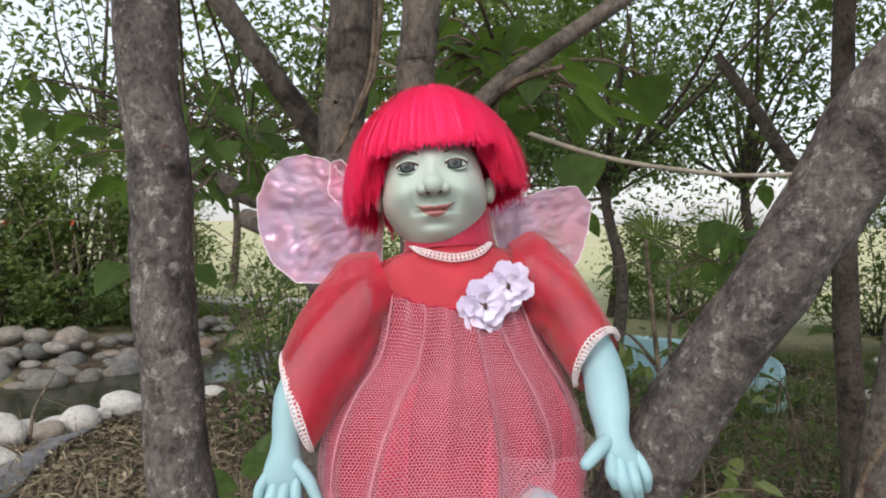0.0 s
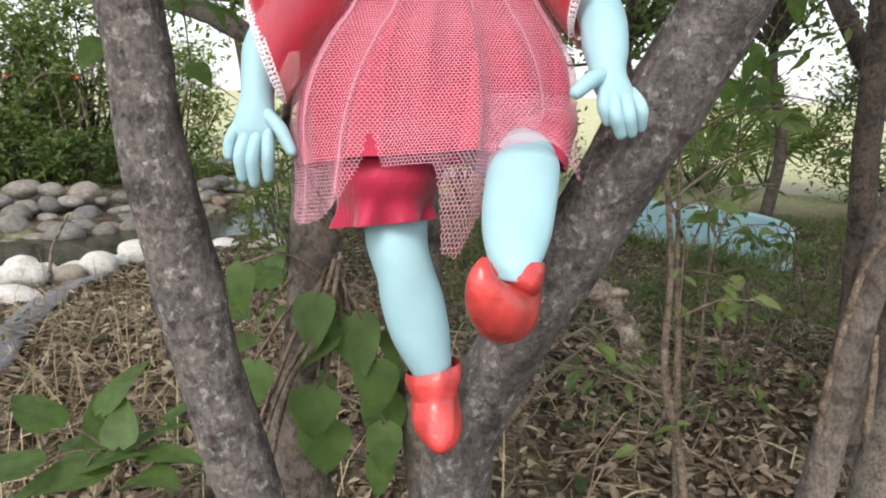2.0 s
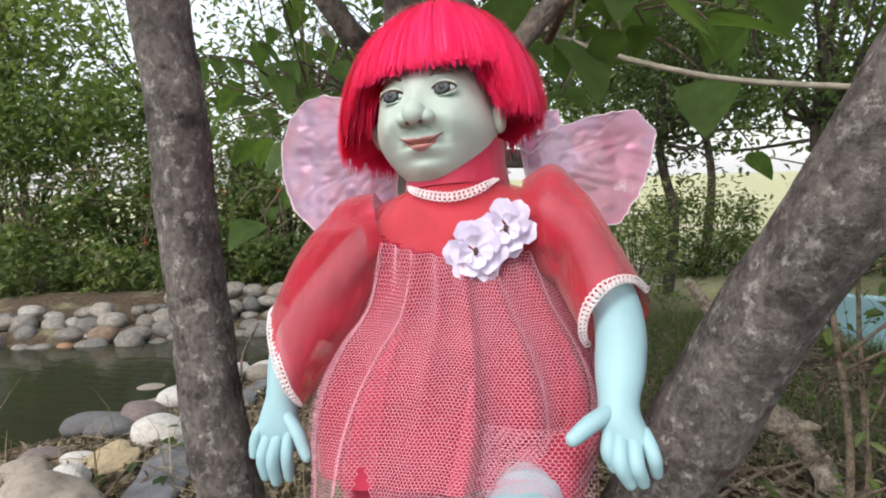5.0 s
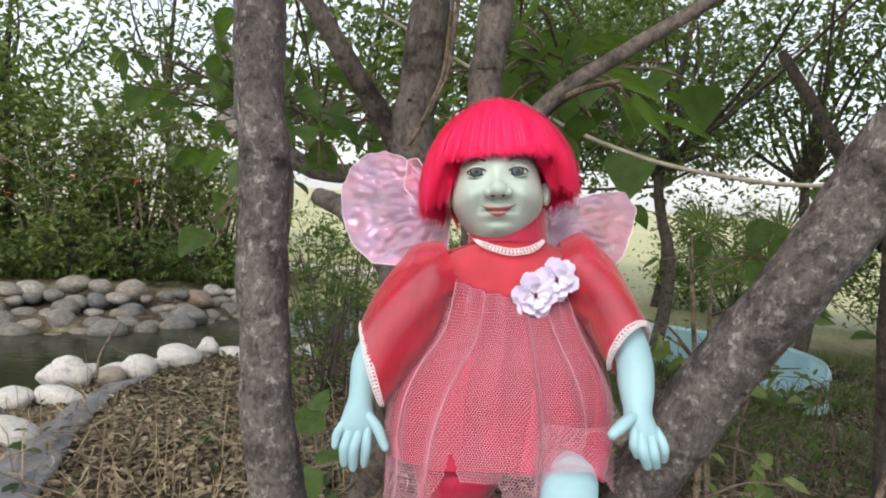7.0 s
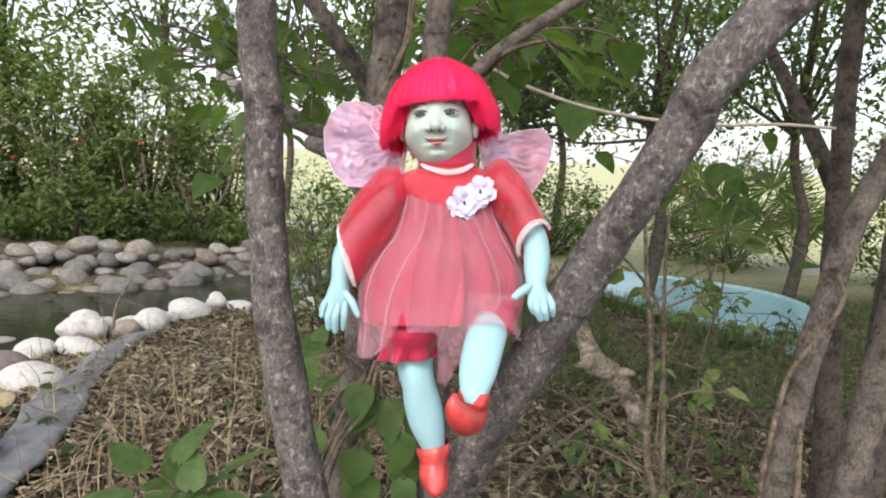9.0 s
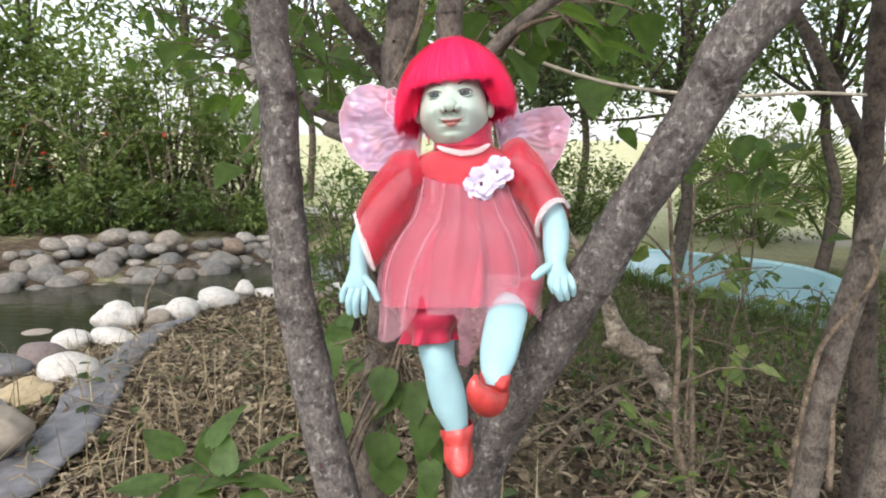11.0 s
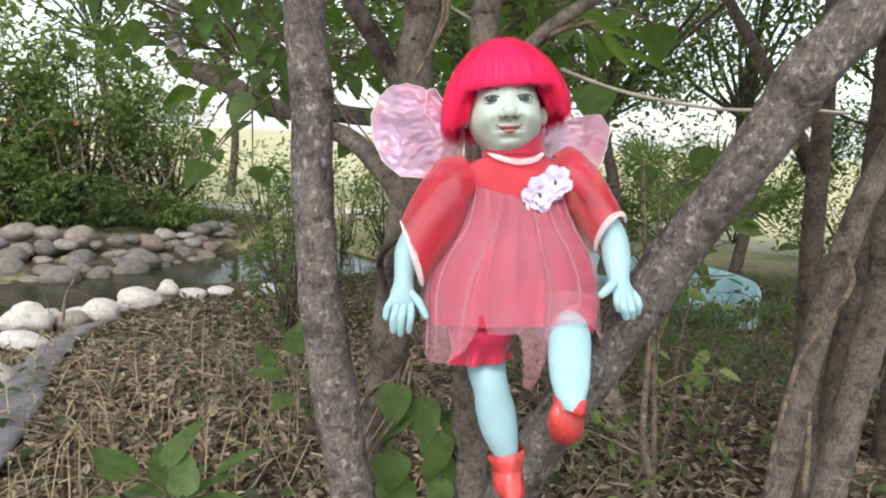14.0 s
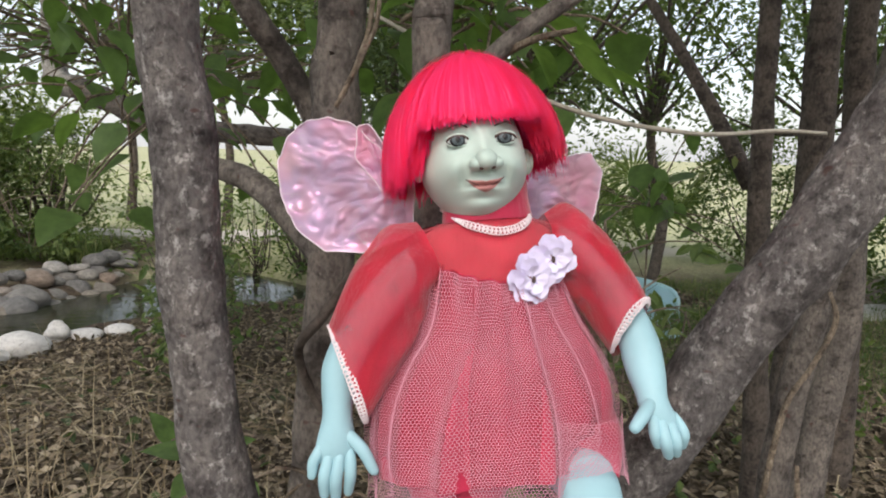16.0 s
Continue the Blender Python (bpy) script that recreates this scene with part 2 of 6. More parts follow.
# ---- ground ----
EDGE = [(-9.0, 2.2), (-2.6, 2.9), (-1.98, 3.55), (-1.86, 4.2), (-1.62, 4.85), (-1.36, 5.4), (-0.9, 5.75), (0.3, 6.3)]
FAR_EDGE = [(-9.0, 4.2), (-4.2, 5.3), (-3.2, 5.75), (-2.5, 6.05), (-2.15, 6.5), (-1.7, 7.6), (-0.7, 8.1), (0.3, 7.0)]


def line_side(x, y, line):
    """Distance to a line of points, positive on its right."""
    best, sg = np.full(np.shape(x), 9e9), np.ones(np.shape(x))
    for (ax, ay), (bx, by) in zip(line, line[1:]):
        dx, dy = bx - ax, by - ay
        k = np.clip(((x - ax) * dx + (y - ay) * dy) / (dx * dx + dy * dy), 0, 1)
        d = np.hypot(x - ax - k * dx, y - ay - k * dy)
        nearer = d < best
        best = np.where(nearer, d, best)
        sg = np.where(nearer, np.where(dx * (y - ay) - dy * (x - ax) < 0, 1, -1), sg)
    return best * sg


def height(x, y):
    x, y = np.asarray(x, float), np.asarray(y, float)
    s = line_side(x, y, EDGE)
    near = 0.09 + 0.17 * smoothstep(0, 1.1, s) * (1 - 0.9 * smoothstep(2.9, 4.4, y))
    f = -line_side(x, y, FAR_EDGE)
    far = 0.09 + 0.14 * smoothstep(0, 1.0, f)
    bed = -0.3
    pond = np.where(f > 0, far, np.where(s > 0, near, 0.09 + bed * smoothstep(0, 0.35, np.minimum(-s, -f))))
    return np.where((s > 0) | (x > 0.3), near, pond)


def z_at(x, y):
    return float(height(x, y))


def build_ground():
    gx = np.concatenate([[-400, -120, -50, -25, -14], np.arange(-9, 9.01, 0.06), [14, 25, 50, 120, 400]])
    gy = np.concatenate([[-400, -120, -40, -12, -5], np.arange(-2, 13.01, 0.06), [17, 25, 40, 80, 160, 600]])
    X, Y = np.meshgrid(gx, gy)
    Z = height(X, Y)
    rough = np.array([noise.noise(Vector((x * 1.7, y * 1.7, 0))) * 0.025 + noise.noise(Vector((x * 6, y * 6, 3))) * 0.012 for x, y in zip(X.ravel(), Y.ravel())]).reshape(X.shape)
    Z = Z + rough * (np.hypot(X, Y - 4) < 12)
    n, m = X.shape
    i = np.arange(n - 1)[:, None] * m + np.arange(m - 1)[None, :]
    q = np.stack([i, i + 1, i + m + 1, i + m], -1).reshape(-1, 4)
    me = fast_mesh("ground", np.stack([X, Y, Z], -1).reshape(-1, 3), q, True)
    m_, nt, b = material("soil", 0.95, 0, 0.15)
    n1, n2, n3 = noise_node(nt, 25, 6, rough=0.7), noise_node(nt, 3, 3), noise_node(nt, 0.35, 2)
    c = ramp(nt, n1, [(0.3, (0.03, 0.022, 0.016)), (0.5, (0.07, 0.052, 0.036)), (0.7, (0.13, 0.10, 0.07))])
    g = ramp(nt, n1, [(0.3, (0.20, 0.215, 0.105)), (0.7, (0.47, 0.46, 0.28))])
    # mown grass in the open beyond the trees
    geo = nt.nodes.new("ShaderNodeNewGeometry")
    sep = nt.nodes.new("ShaderNodeSeparateXYZ")
    nt.links.new(geo.outputs["Position"], sep.inputs[0])
    mr = nt.nodes.new("ShaderNodeMapRange")
    mr.inputs["From Min"].default_value, mr.inputs["From Max"].default_value = 6.6, 7.8
    nt.links.new(sep.outputs["Y"], mr.inputs[0])
    mx, my = nt.nodes.new("ShaderNodeMapRange"), nt.nodes.new("ShaderNodeMapRange")
    mx.inputs["From Min"].default_value, mx.inputs["From Max"].default_value = -1.8, -1.1
    my.inputs["From Min"].default_value, my.inputs["From Max"].default_value = 9.0, 10.5
    nt.links.new(sep.outputs["X"], mx.inputs[0])
    nt.links.new(sep.outputs["Y"], my.inputs[0])
    lawn = mix(nt, 1.0, mix(nt, 1.0, mr.outputs[0], mx.outputs[0], "MULTIPLY"), my.outputs[0], "LIGHTEN")
    c = mix(nt, lawn, mix(nt, ramp(nt, n2, [(0.5, (0, 0, 0)), (0.75, (0.55, 0.55, 0.55))]), c, g), mix(nt, ramp(nt, n3, [(0.56, (0, 0, 0)), (0.7, (1, 1, 1))]), g, (0.42, 0.38, 0.30)))
    colour(nt, b, c)
    bump(nt, b, n1, 0.8, 0.02)
    return tagged(part("ground", me, m_), "brown soil under trees, pale grass further off", "ground", kind="structure")


def build_water():
    m_, nt, b = material("pond_water", 0.03, 0, 0.5)
    b.inputs["Base Color"].default_value = (0.028, 0.030, 0.018, 1)
    b.inputs["IOR"].default_value = 1.33
    n = noise_node(nt, 6, 3, stretch=(1, 2.2, 1))
    bump(nt, b, n, 0.22, 0.02)
    v = [(x, y - 0.25, 0.0) for x, y in EDGE] + [(x, y + 0.3, 0.0) for x, y in reversed(FAR_EDGE)]
    me = mesh("water", v, [tuple(range(len(v)))], False)
    return tagged(part("water", me, m_), "dark still pond water reflecting the trees", "water", kind="structure")


def build_path():
    """A pale worn path beyond the pond, a hand's height over the grass."""
    mid = spline([(-3.4, 9.2, 0), (-2.2, 9.0, 0), (-1.3, 8.9, 0), (0.2, 9.3, 0), (1.8, 9.6, 0)], 12)
    tan = np.gradient(mid, axis=0)
    v = []
    for p, t in zip(mid, tan):
        sd = np.array([-t[1], t[0], 0]) / np.hypot(t[0], t[1])
        for q in (-1.02, -1, -0.5, 0, 0.5, 1, 1.02):
            a = p + sd * (q * 0.3 + 0.05 * noise.noise(Vector(p * 3)))
            v.append((a[0], a[1], z_at(a[0], a[1]) + (0.05 if abs(q) <= 1 else -0.05)))
    me = mesh("path", v, grid_faces(len(mid), 7, False), False)
    m_ = plain("pale_gravel", (0.46, 0.43, 0.38), 0.9, 0.2, 25, 0.2, 0.0, 0.5)
    tagged(part("path", me, m_), "pale gravel path beyond the pond", "path", kind="structure")


build_ground()
build_water()


# ---- the tree that the doll sits in ----
def seg_tube(parent, name, pts, radii, mat, sides=14, lump=0.16, seed=0, n=10, label=""):
    return part(name, tube(name, pts, radii, sides, lump, seed, n), mat, parent, label)


def thing(name, at=(0, 0, 0), label="", category="", group="", kind=""):
    e = new(name)
    e.location = at
    e.empty_display_size = 0.05
    return tagged(e, label, category, group, kind)


def down(p, q):
    """Where the line from q through p meets the soil, bent a little upright."""
    p, q = np.array(p), np.array(q)
    k = (p[2] - 0.1) / (q[2] - p[2])
    r = p + (p - q) * k * 0.7
    return (float(r[0]), float(r[1]), 0.1)


perch = thing("multi_trunk_tree", (0, 0, 0), "grey lichen-spotted small tree forking into several trunks", "tree")
seg_tube(perch, "trunk", [(0.30, 1.40, 0.12), (0.262, 1.34, 0.5), (0.215, 1.29, 0.72), (0.182, 1.27, 0.87), (0.162, 1.262, 0.979), (0.138, 1.262, 1.114), (0.129, 1.262, 1.23), (0.126, 1.262, 1.312), (0.119, 1.262, 1.391), (0.105, 1.25, 1.75), (0.12, 1.22, 2.5), (0.05, 1.2, 3.2)],
         [0.042, 0.03, 0.024, 0.0225, 0.0215, 0.0205, 0.0195, 0.019, 0.0188, 0.018, 0.016, 0.01], BARK, 20, 0.14, 1, 14)
seg_tube(perch, "trunk", [(0.33, 1.42, 0.12), (0.325, 1.36, 0.5), (0.335, 1.30, 0.75), (0.334, 1.27, 0.895), (0.365, 1.25, 0.984), (0.401, 1.225, 1.066), (0.445, 1.2, 1.165), (0.481, 1.175, 1.242), (0.51, 1.16, 1.303), (0.541, 1.14, 1.368), (0.74, 1.09, 1.62), (0.95, 1.0, 2.0), (1.2, 0.9, 2.7)],
         [0.045, 0.034, 0.028, 0.026, 0.0235, 0.0225, 0.0215, 0.0205, 0.020, 0.0195, 0.019, 0.017, 0.012], BARK, 20, 0.14, 2, 14)
seg_tube(perch, "trunk", [(0.26, 1.47, 0.12), (0.215, 1.47, 0.6), (0.176, 1.46, 0.775), (0.193, 1.46, 0.912), (0.204, 1.46, 1.025), (0.22, 1.46, 1.293), (0.219, 1.46, 1.376), (0.224, 1.46, 1.43), (0.25, 1.46, 1.9), (0.24, 1.5, 2.8)],
         [0.045, 0.032, 0.027, 0.025, 0.024, 0.0222, 0.0212, 0.021, 0.019, 0.012], BARK_BROWN, 16, 0.12, 3)
seg_tube(perch, "trunk", [(0.34, 1.46, 0.12), (0.33, 1.46, 0.6), (0.307, 1.43, 0.894), (0.296, 1.385, 1.145), (0.290, 1.353, 1.386), (0.293, 1.35, 1.44), (0.32, 1.34, 1.9), (0.36, 1.36, 2.8)],
         [0.045, 0.03, 0.024, 0.017, 0.0148, 0.0146, 0.013, 0.009], BARK_BROWN, 14, 0.12, 4)
seg_tube(perch, "branch", [(0.222, 1.47, 1.25), (0.209, 1.52, 1.30), (0.193, 1.54, 1.343), (0.166, 1.515, 1.39), (0.138, 1.49, 1.43), (0.06, 1.46, 1.56), (-0.08, 1.42, 1.9)], [0.0135, 0.013, 0.0125, 0.012, 0.0115, 0.010, 0.006], BARK_BROWN, 12, 0.08, 5)
seg_tube(perch, "branch", [(0.292, 1.365, 1.30), (0.318, 1.385, 1.345), (0.352, 1.391, 1.384), (0.384, 1.393, 1.41), (0.425, 1.395, 1.438), (0.6, 1.4, 1.56)], [0.0085, 0.008, 0.0078, 0.0076, 0.0074, 0.006], BARK_BROWN, 12, 0.08, 6)
seg_tube(perch, "twig", [(0.347, 1.44, 1.372), (0.372, 1.38, 1.39), (0.409, 1.36, 1.4)], [0.0042, 0.0034, 0.0022], TWIG, 7, 0.1, 7)
seg_tube(perch, "branch", [(0.216, 1.46, 1.19), (0.184, 1.5, 1.224), (0.134, 1.56, 1.262), (0.087, 1.62, 1.276)], [0.015, 0.0145, 0.014, 0.012], BARK_BROWN, 10, 0.12, 8)

PALE_STEM = plain("pale_stem", (0.40, 0.36, 0.29), 0.7, 0.2, 80)
# trailing vines and the thin twine stem
for pts, r in (([(0.116, 1.9, 1.587), (0.295, 1.68, 1.453), (0.369, 1.52, 1.382), (0.478, 1.5, 1.343), (0.598, 1.53, 1.33), (0.685, 1.57, 1.331), (0.793, 1.62, 1.34), (0.898, 1.66, 1.341)], 0.0026),):
    tagged(part("vine_stem", tube("vine_stem", pts, [r] * len(pts), 7, 0.2, 3), PALE_STEM), "thin pale woody vine stretched between the trunks", "vine")
for k, pts in enumerate(([(0.262, 1.42, 1.56), (0.255, 1.42, 1.423), (0.245, 1.42, 1.387), (0.222, 1.42, 1.34)], [(0.255, 1.43, 1.56), (0.25, 1.43, 1.424), (0.239, 1.42, 1.378), (0.219, 1.42, 1.335)],
                         [(0.228, 1.41, 1.003), (0.21, 1.4, 0.945), (0.177, 1.4, 0.881), (0.147, 1.4, 0.79)], [(0.221, 1.42, 0.992), (0.199, 1.42, 0.952), (0.164, 1.41, 0.868), (0.13, 1.42, 0.777)],
                         [(0.232, 1.42, 1.007), (0.222, 1.39, 0.95), (0.19, 1.39, 0.895), (0.166, 1.4, 0.809)])):
    tagged(part("vine_stem", tube("vine_stem", pts, [0.0021, 0.0023, 0.0022, 0.0019][:len(pts)], 7, 0.2, k), TWIG), "thin dry vine hanging on a tree trunk", "vine", "vines on the trunks")

tagged(part("vine_stem", tube("vine_stem", [(0.238, 1.415, 1.197), (0.208, 1.4, 1.156), (0.19, 1.41, 1.132), (0.187, 1.43, 1.108), (0.2, 1.435, 1.07), (0.235, 1.425, 1.02)], [0.0045, 0.0048, 0.0048, 0.0046, 0.0042, 0.0036], 8, 0.15, 9), BARK_DARK), "dark woody vine looping round a tree trunk", "vine", "vines on the trunks")

# ---- trunks standing to one side ----
side_tree = thing("clump_tree", (0, 0, 0), "grey-brown tree of several slanting trunks with climbing vine", "tree")
seg_tube(side_tree, "trunk", [down((0.902, 1.7, 0.707), (0.937, 1.7, 1.024)), (0.902, 1.7, 0.707), (0.911, 1.7, 0.864), (0.937, 1.7, 1.024), (0.964, 1.7, 1.17), (1.012, 1.7, 1.305), (1.18, 1.7, 1.75), (1.3, 1.7, 2.6)], [0.028, 0.0235, 0.0225, 0.0215, 0.0205, 0.020, 0.019, 0.014], BARK_BROWN, 16, 0.1, 11)
seg_tube(side_tree, "trunk", [down((1.18, 1.95, 0.559), (1.225, 1.95, 1.0)), (1.18, 1.95, 0.559), (1.203, 1.95, 0.811), (1.225, 1.95, 1.0), (1.223, 1.95, 1.229), (1.32, 1.95, 1.75), (1.35, 1.95, 2.8)], [0.042, 0.035, 0.033, 0.033, 0.032, 0.030, 0.02], BARK_BROWN, 16, 0.1, 12)
seg_tube(side_tree, "trunk", [down((1.336, 2.3, 0.505), (1.279, 2.3, 1.069)), (1.336, 2.3, 0.505), (1.305, 2.3, 0.802), (1.279, 2.3, 1.069), (1.262, 2.3, 1.337), (1.25, 2.3, 1.69), (1.24, 2.3, 2.9)], [0.05, 0.038, 0.03, 0.028, 0.026, 0.024, 0.014], BARK_DARK, 12, 0.1, 13)
seg_tube(side_tree, "trunk", [down((1.572, 2.5, 0.714), (1.578, 2.5, 1.282)), (1.572, 2.5, 0.714), (1.578, 2.5, 1.282), (1.566, 2.5, 1.594), (1.564, 2.5, 1.744), (1.55, 2.5, 2.6)], [0.06, 0.05, 0.046, 0.044, 0.042, 0.03], BARK_DARK, 12, 0.1, 14)
seg_tube(side_tree, "trunk", [down((1.824, 2.6, 0.932), (1.793, 2.6, 1.454)), (1.824, 2.6, 0.932), (1.793, 2.6, 1.454), (1.768, 2.6, 1.779), (1.75, 2.6, 2.8)], [0.06, 0.05, 0.044, 0.04, 0.028], BARK_DARK, 12, 0.1, 15)
seg_tube(side_tree, "branch", [(1.316, 2.4, 1.235), (1.244, 2.5, 1.443), (1.196, 2.6, 1.604), (1.141, 2.7, 1.76)], [0.024, 0.020, 0.017, 0.014], BARK_DARK, 10, 0.1, 16)
seg_tube(side_tree, "vine_stem", [(0.854, 1.66, 0.698), (0.857, 1.66, 0.784), (0.871, 1.65, 0.94), (0.906, 1.65, 1.0), (0.94, 1.65, 1.069), (0.934, 1.66, 1.114)], [0.005, 0.005, 0.0045, 0.004, 0.004, 0.003], TWIG, 8, 0.1, 17)
seg_tube(side_tree, "vine_stem", [(0.907, 1.64, 0.71), (0.902, 1.64, 0.795), (0.903, 1.65, 0.851)], [0.006, 0.005, 0.003], TWIG, 8, 0.1, 18)

# ---- dead leaning trunk, saplings, far crooked limb ----
dead_log = thing("fallen_log", (0, 0, 0), "broken pale dead log leaning over the leaf litter", "log")
pts = [(0.62, 3.05, 0.93), (0.70, 3.03, 0.82), (0.758, 3.0, 0.713), (0.793, 3.0, 0.639), (0.835, 3.0, 0.535), (0.917, 3.0, 0.478), (0.995, 3.0, 0.37), (1.03, 2.93, 0.27), (1.04, 2.75, 0.25)]
part("stem", tube("stem", pts, [0.014, 0.020, 0.024, 0.026, 0.044, 0.040, 0.034, 0.042, 0.020], 16, 0.34, 21, 9), DEADWOOD, dead_log)
part("broken_stub", tube("broken_stub", [(0.835, 3.0, 0.54), (0.80, 2.96, 0.525), (0.765, 2.93, 0.53)], [0.030, 0.020, 0.007], 10, 0.3, 23, 5), DEADWOOD, dead_log)
part("broken_stub", tube("broken_stub", [(0.92, 3.0, 0.475), (0.955, 2.97, 0.50), (0.985, 2.95, 0.505)], [0.026, 0.017, 0.008], 10, 0.3, 24, 5), DEADWOOD, dead_log)
limb = thing("crooked_limb", (0, 0, 0), "crooked limb, pale at its bare upper end, among leaves", "branch")
pts = [(-1.19, 4.4, 2.15), (-1.12, 4.4, 1.98), (-1.081, 4.3, 1.777), (-1.03, 4.2, 1.64), (-0.99, 4.17, 1.575), (-0.898, 4.1, 1.55)]
part("pale_stub", tube("pale_stub", pts, [0.030, 0.034, 0.040, 0.050, 0.056, 0.052], 14, 0.15, 22, 6), PALE_BARK, limb, "pale bare upper end")
pts = [(-0.91, 4.11, 1.553), (-0.722, 4.0, 1.482), (-0.474, 3.9, 1.375), (-0.224, 3.8, 1.362), (0.088, 3.8, 1.346)]
part("stem", tube("stem", pts, [0.052, 0.05, 0.048, 0.045, 0.04], 12, 0.15, 25, 6), BARK_BROWN, limb)


def sapling(base, tip, r, seed, label="thin bare sapling stem with few green leaves"):
    rng = np.random.default_rng(seed)
    b, t = np.array(base), np.array(tip)
    pts = [b + (t - b) * k + np.append(rng.normal(0, 0.012, 2), 0) for k in np.linspace(0, 1, 6)]
    s = thing("sapling", base, label, "sapling", "saplings under the trees")
    part("stem", tube("stem", [p - b for p in pts], np.linspace(r, r * 0.35, 6), 7, 0.1, seed, 4), TWIG, s)
    spots = []
    for _ in range(7):
        k = rng.uniform(0.25, 0.95)
        p = b + (t - b) * k - b
        d = rng.normal(size=3) * np.array([1, 0.8, 0.3]) + np.array([0, 0, 0.5])
        d *= rng.uniform(0.12, 0.35) / np.linalg.norm(d)
        part("twig", tube("twig", [p, p + d * 0.5 + np.array([0, 0, 0.02]), p + d], [r * 0.35, r * 0.25, r * 0.12], 5, 0, 0, 3), TWIG, s)
        spots += [p + d * q for q in rng.uniform(0.4, 1.0, 4)]
    part("foliage", leaf_cloud("foliage", np.array(spots), 0.055, rng, 0.4, 0.55), GREEN_LIGHT, s)


for k, (base, tip, r) in enumerate((((0.875, 2.1, 0.398), (0.82, 2.2, 1.159), 0.009), ((1.085, 2.6, 0.3), (1.104, 2.5, 1.344), 0.005),
                                   ((0.841, 2.0, 0.498), (0.693, 2.0, 1.247), 0.010), ((1.488, 3.2, 0.262), (1.263, 3.3, 1.155), 0.006))):
    base = (base[0], base[1], z_at(base[0], base[1]) - 0.02)
    sapling(base, tip, r, 40 + k)


# ---- the doll: one mesh, in millimetres about its seat (x across, y away, z up) ----
SKIN = plain("porcelain_face", (0.45, 0.545, 0.49), 0.55, 0.07, 40, 0.28)
SKIN_BLUE = plain("porcelain_limbs", (0.31, 0.50, 0.555), 0.5, 0.06, 40, 0.35)
LIPS = plain("painted_lips", (0.42, 0.19, 0.175), 0.4, 0.1)
EYE_WHITE = plain("eye_white", (0.52, 0.57, 0.56), 0.25, 0.03)
EYE_IRIS = plain("eye_iris", (0.07, 0.09, 0.10), 0.45, 0.25, 900)
EYE_DARK = plain("eye_pupil", (0.010, 0.010, 0.012), 0.3, 0.1)
BROW_SHADE = plain("brow_and_shade_brown", (0.075, 0.042, 0.036), 0.6, 0.1)
SATIN = cloth("red_satin", (0.40, 0.010, 0.048), 0.0, 0.5)
SHEER = cloth("sheer_red_organza", (0.50, 0.020, 0.072), 0.5, 0.7)
SLEEVE = cloth("sheer_red_sleeve", (0.60, 0.016, 0.048), 0.4, 0.85, 900, 0.4, 0.7)
YOKE = cloth("sheer_red_yoke", (0.60, 0.016, 0.048), 0.5, 0.85, 900, 0.4, 0.7)
PINKBODY = cloth("pink_lining", (0.72, 0.22, 0.24), 0.0, 0.7)
NET = plain("white_net_thread", (0.57, 0.27, 0.34), 0.6, 0.05, 300)
LACE = plain("white_lace", (0.76, 0.67, 0.69), 0.65, 0.08, 400)
PETAL = plain("lilac_white_petals", (0.72, 0.66, 0.84), 0.7, 0.08, 120)
SHOE = plain("red_glazed_shoe", (0.46, 0.048, 0.045), 0.36, 0.3, 70, 0.5, 0.15, 0.6)


def hair_material():
    m, nt, b = material("pink_red_hair", 0.62, 0, 0.3)
    g = nt.nodes.new("ShaderNodeNewGeometry")
    colour(nt, b, ramp(nt, g.outputs["Random Per Island"], [(0, (1.0, 0.022, 0.15)), (0.45, (1.0, 0.038, 0.22)), (0.9, (1.0, 0.08, 0.31)), (1, (1.0, 0.16, 0.40))]))
    b.inputs["Sheen Weight"].default_value = 0.4
    b.inputs["Sheen Tint"].default_value = (1.0, 0.35, 0.6, 1)
    tl = nt.nodes.new("ShaderNodeBsdfTranslucent")
    tl.inputs[0].default_value = (1.0, 0.06, 0.2, 1)
    ms = nt.nodes.new("ShaderNodeMixShader")
    ms.inputs[0].default_value = 0.5
    nt.links.new(b.outputs[0], ms.inputs[1])
    nt.links.new(tl.outputs[0], ms.inputs[2])
    nt.links.new(ms.outputs[0], nt.nodes["Material Output"].inputs[0])
    return m


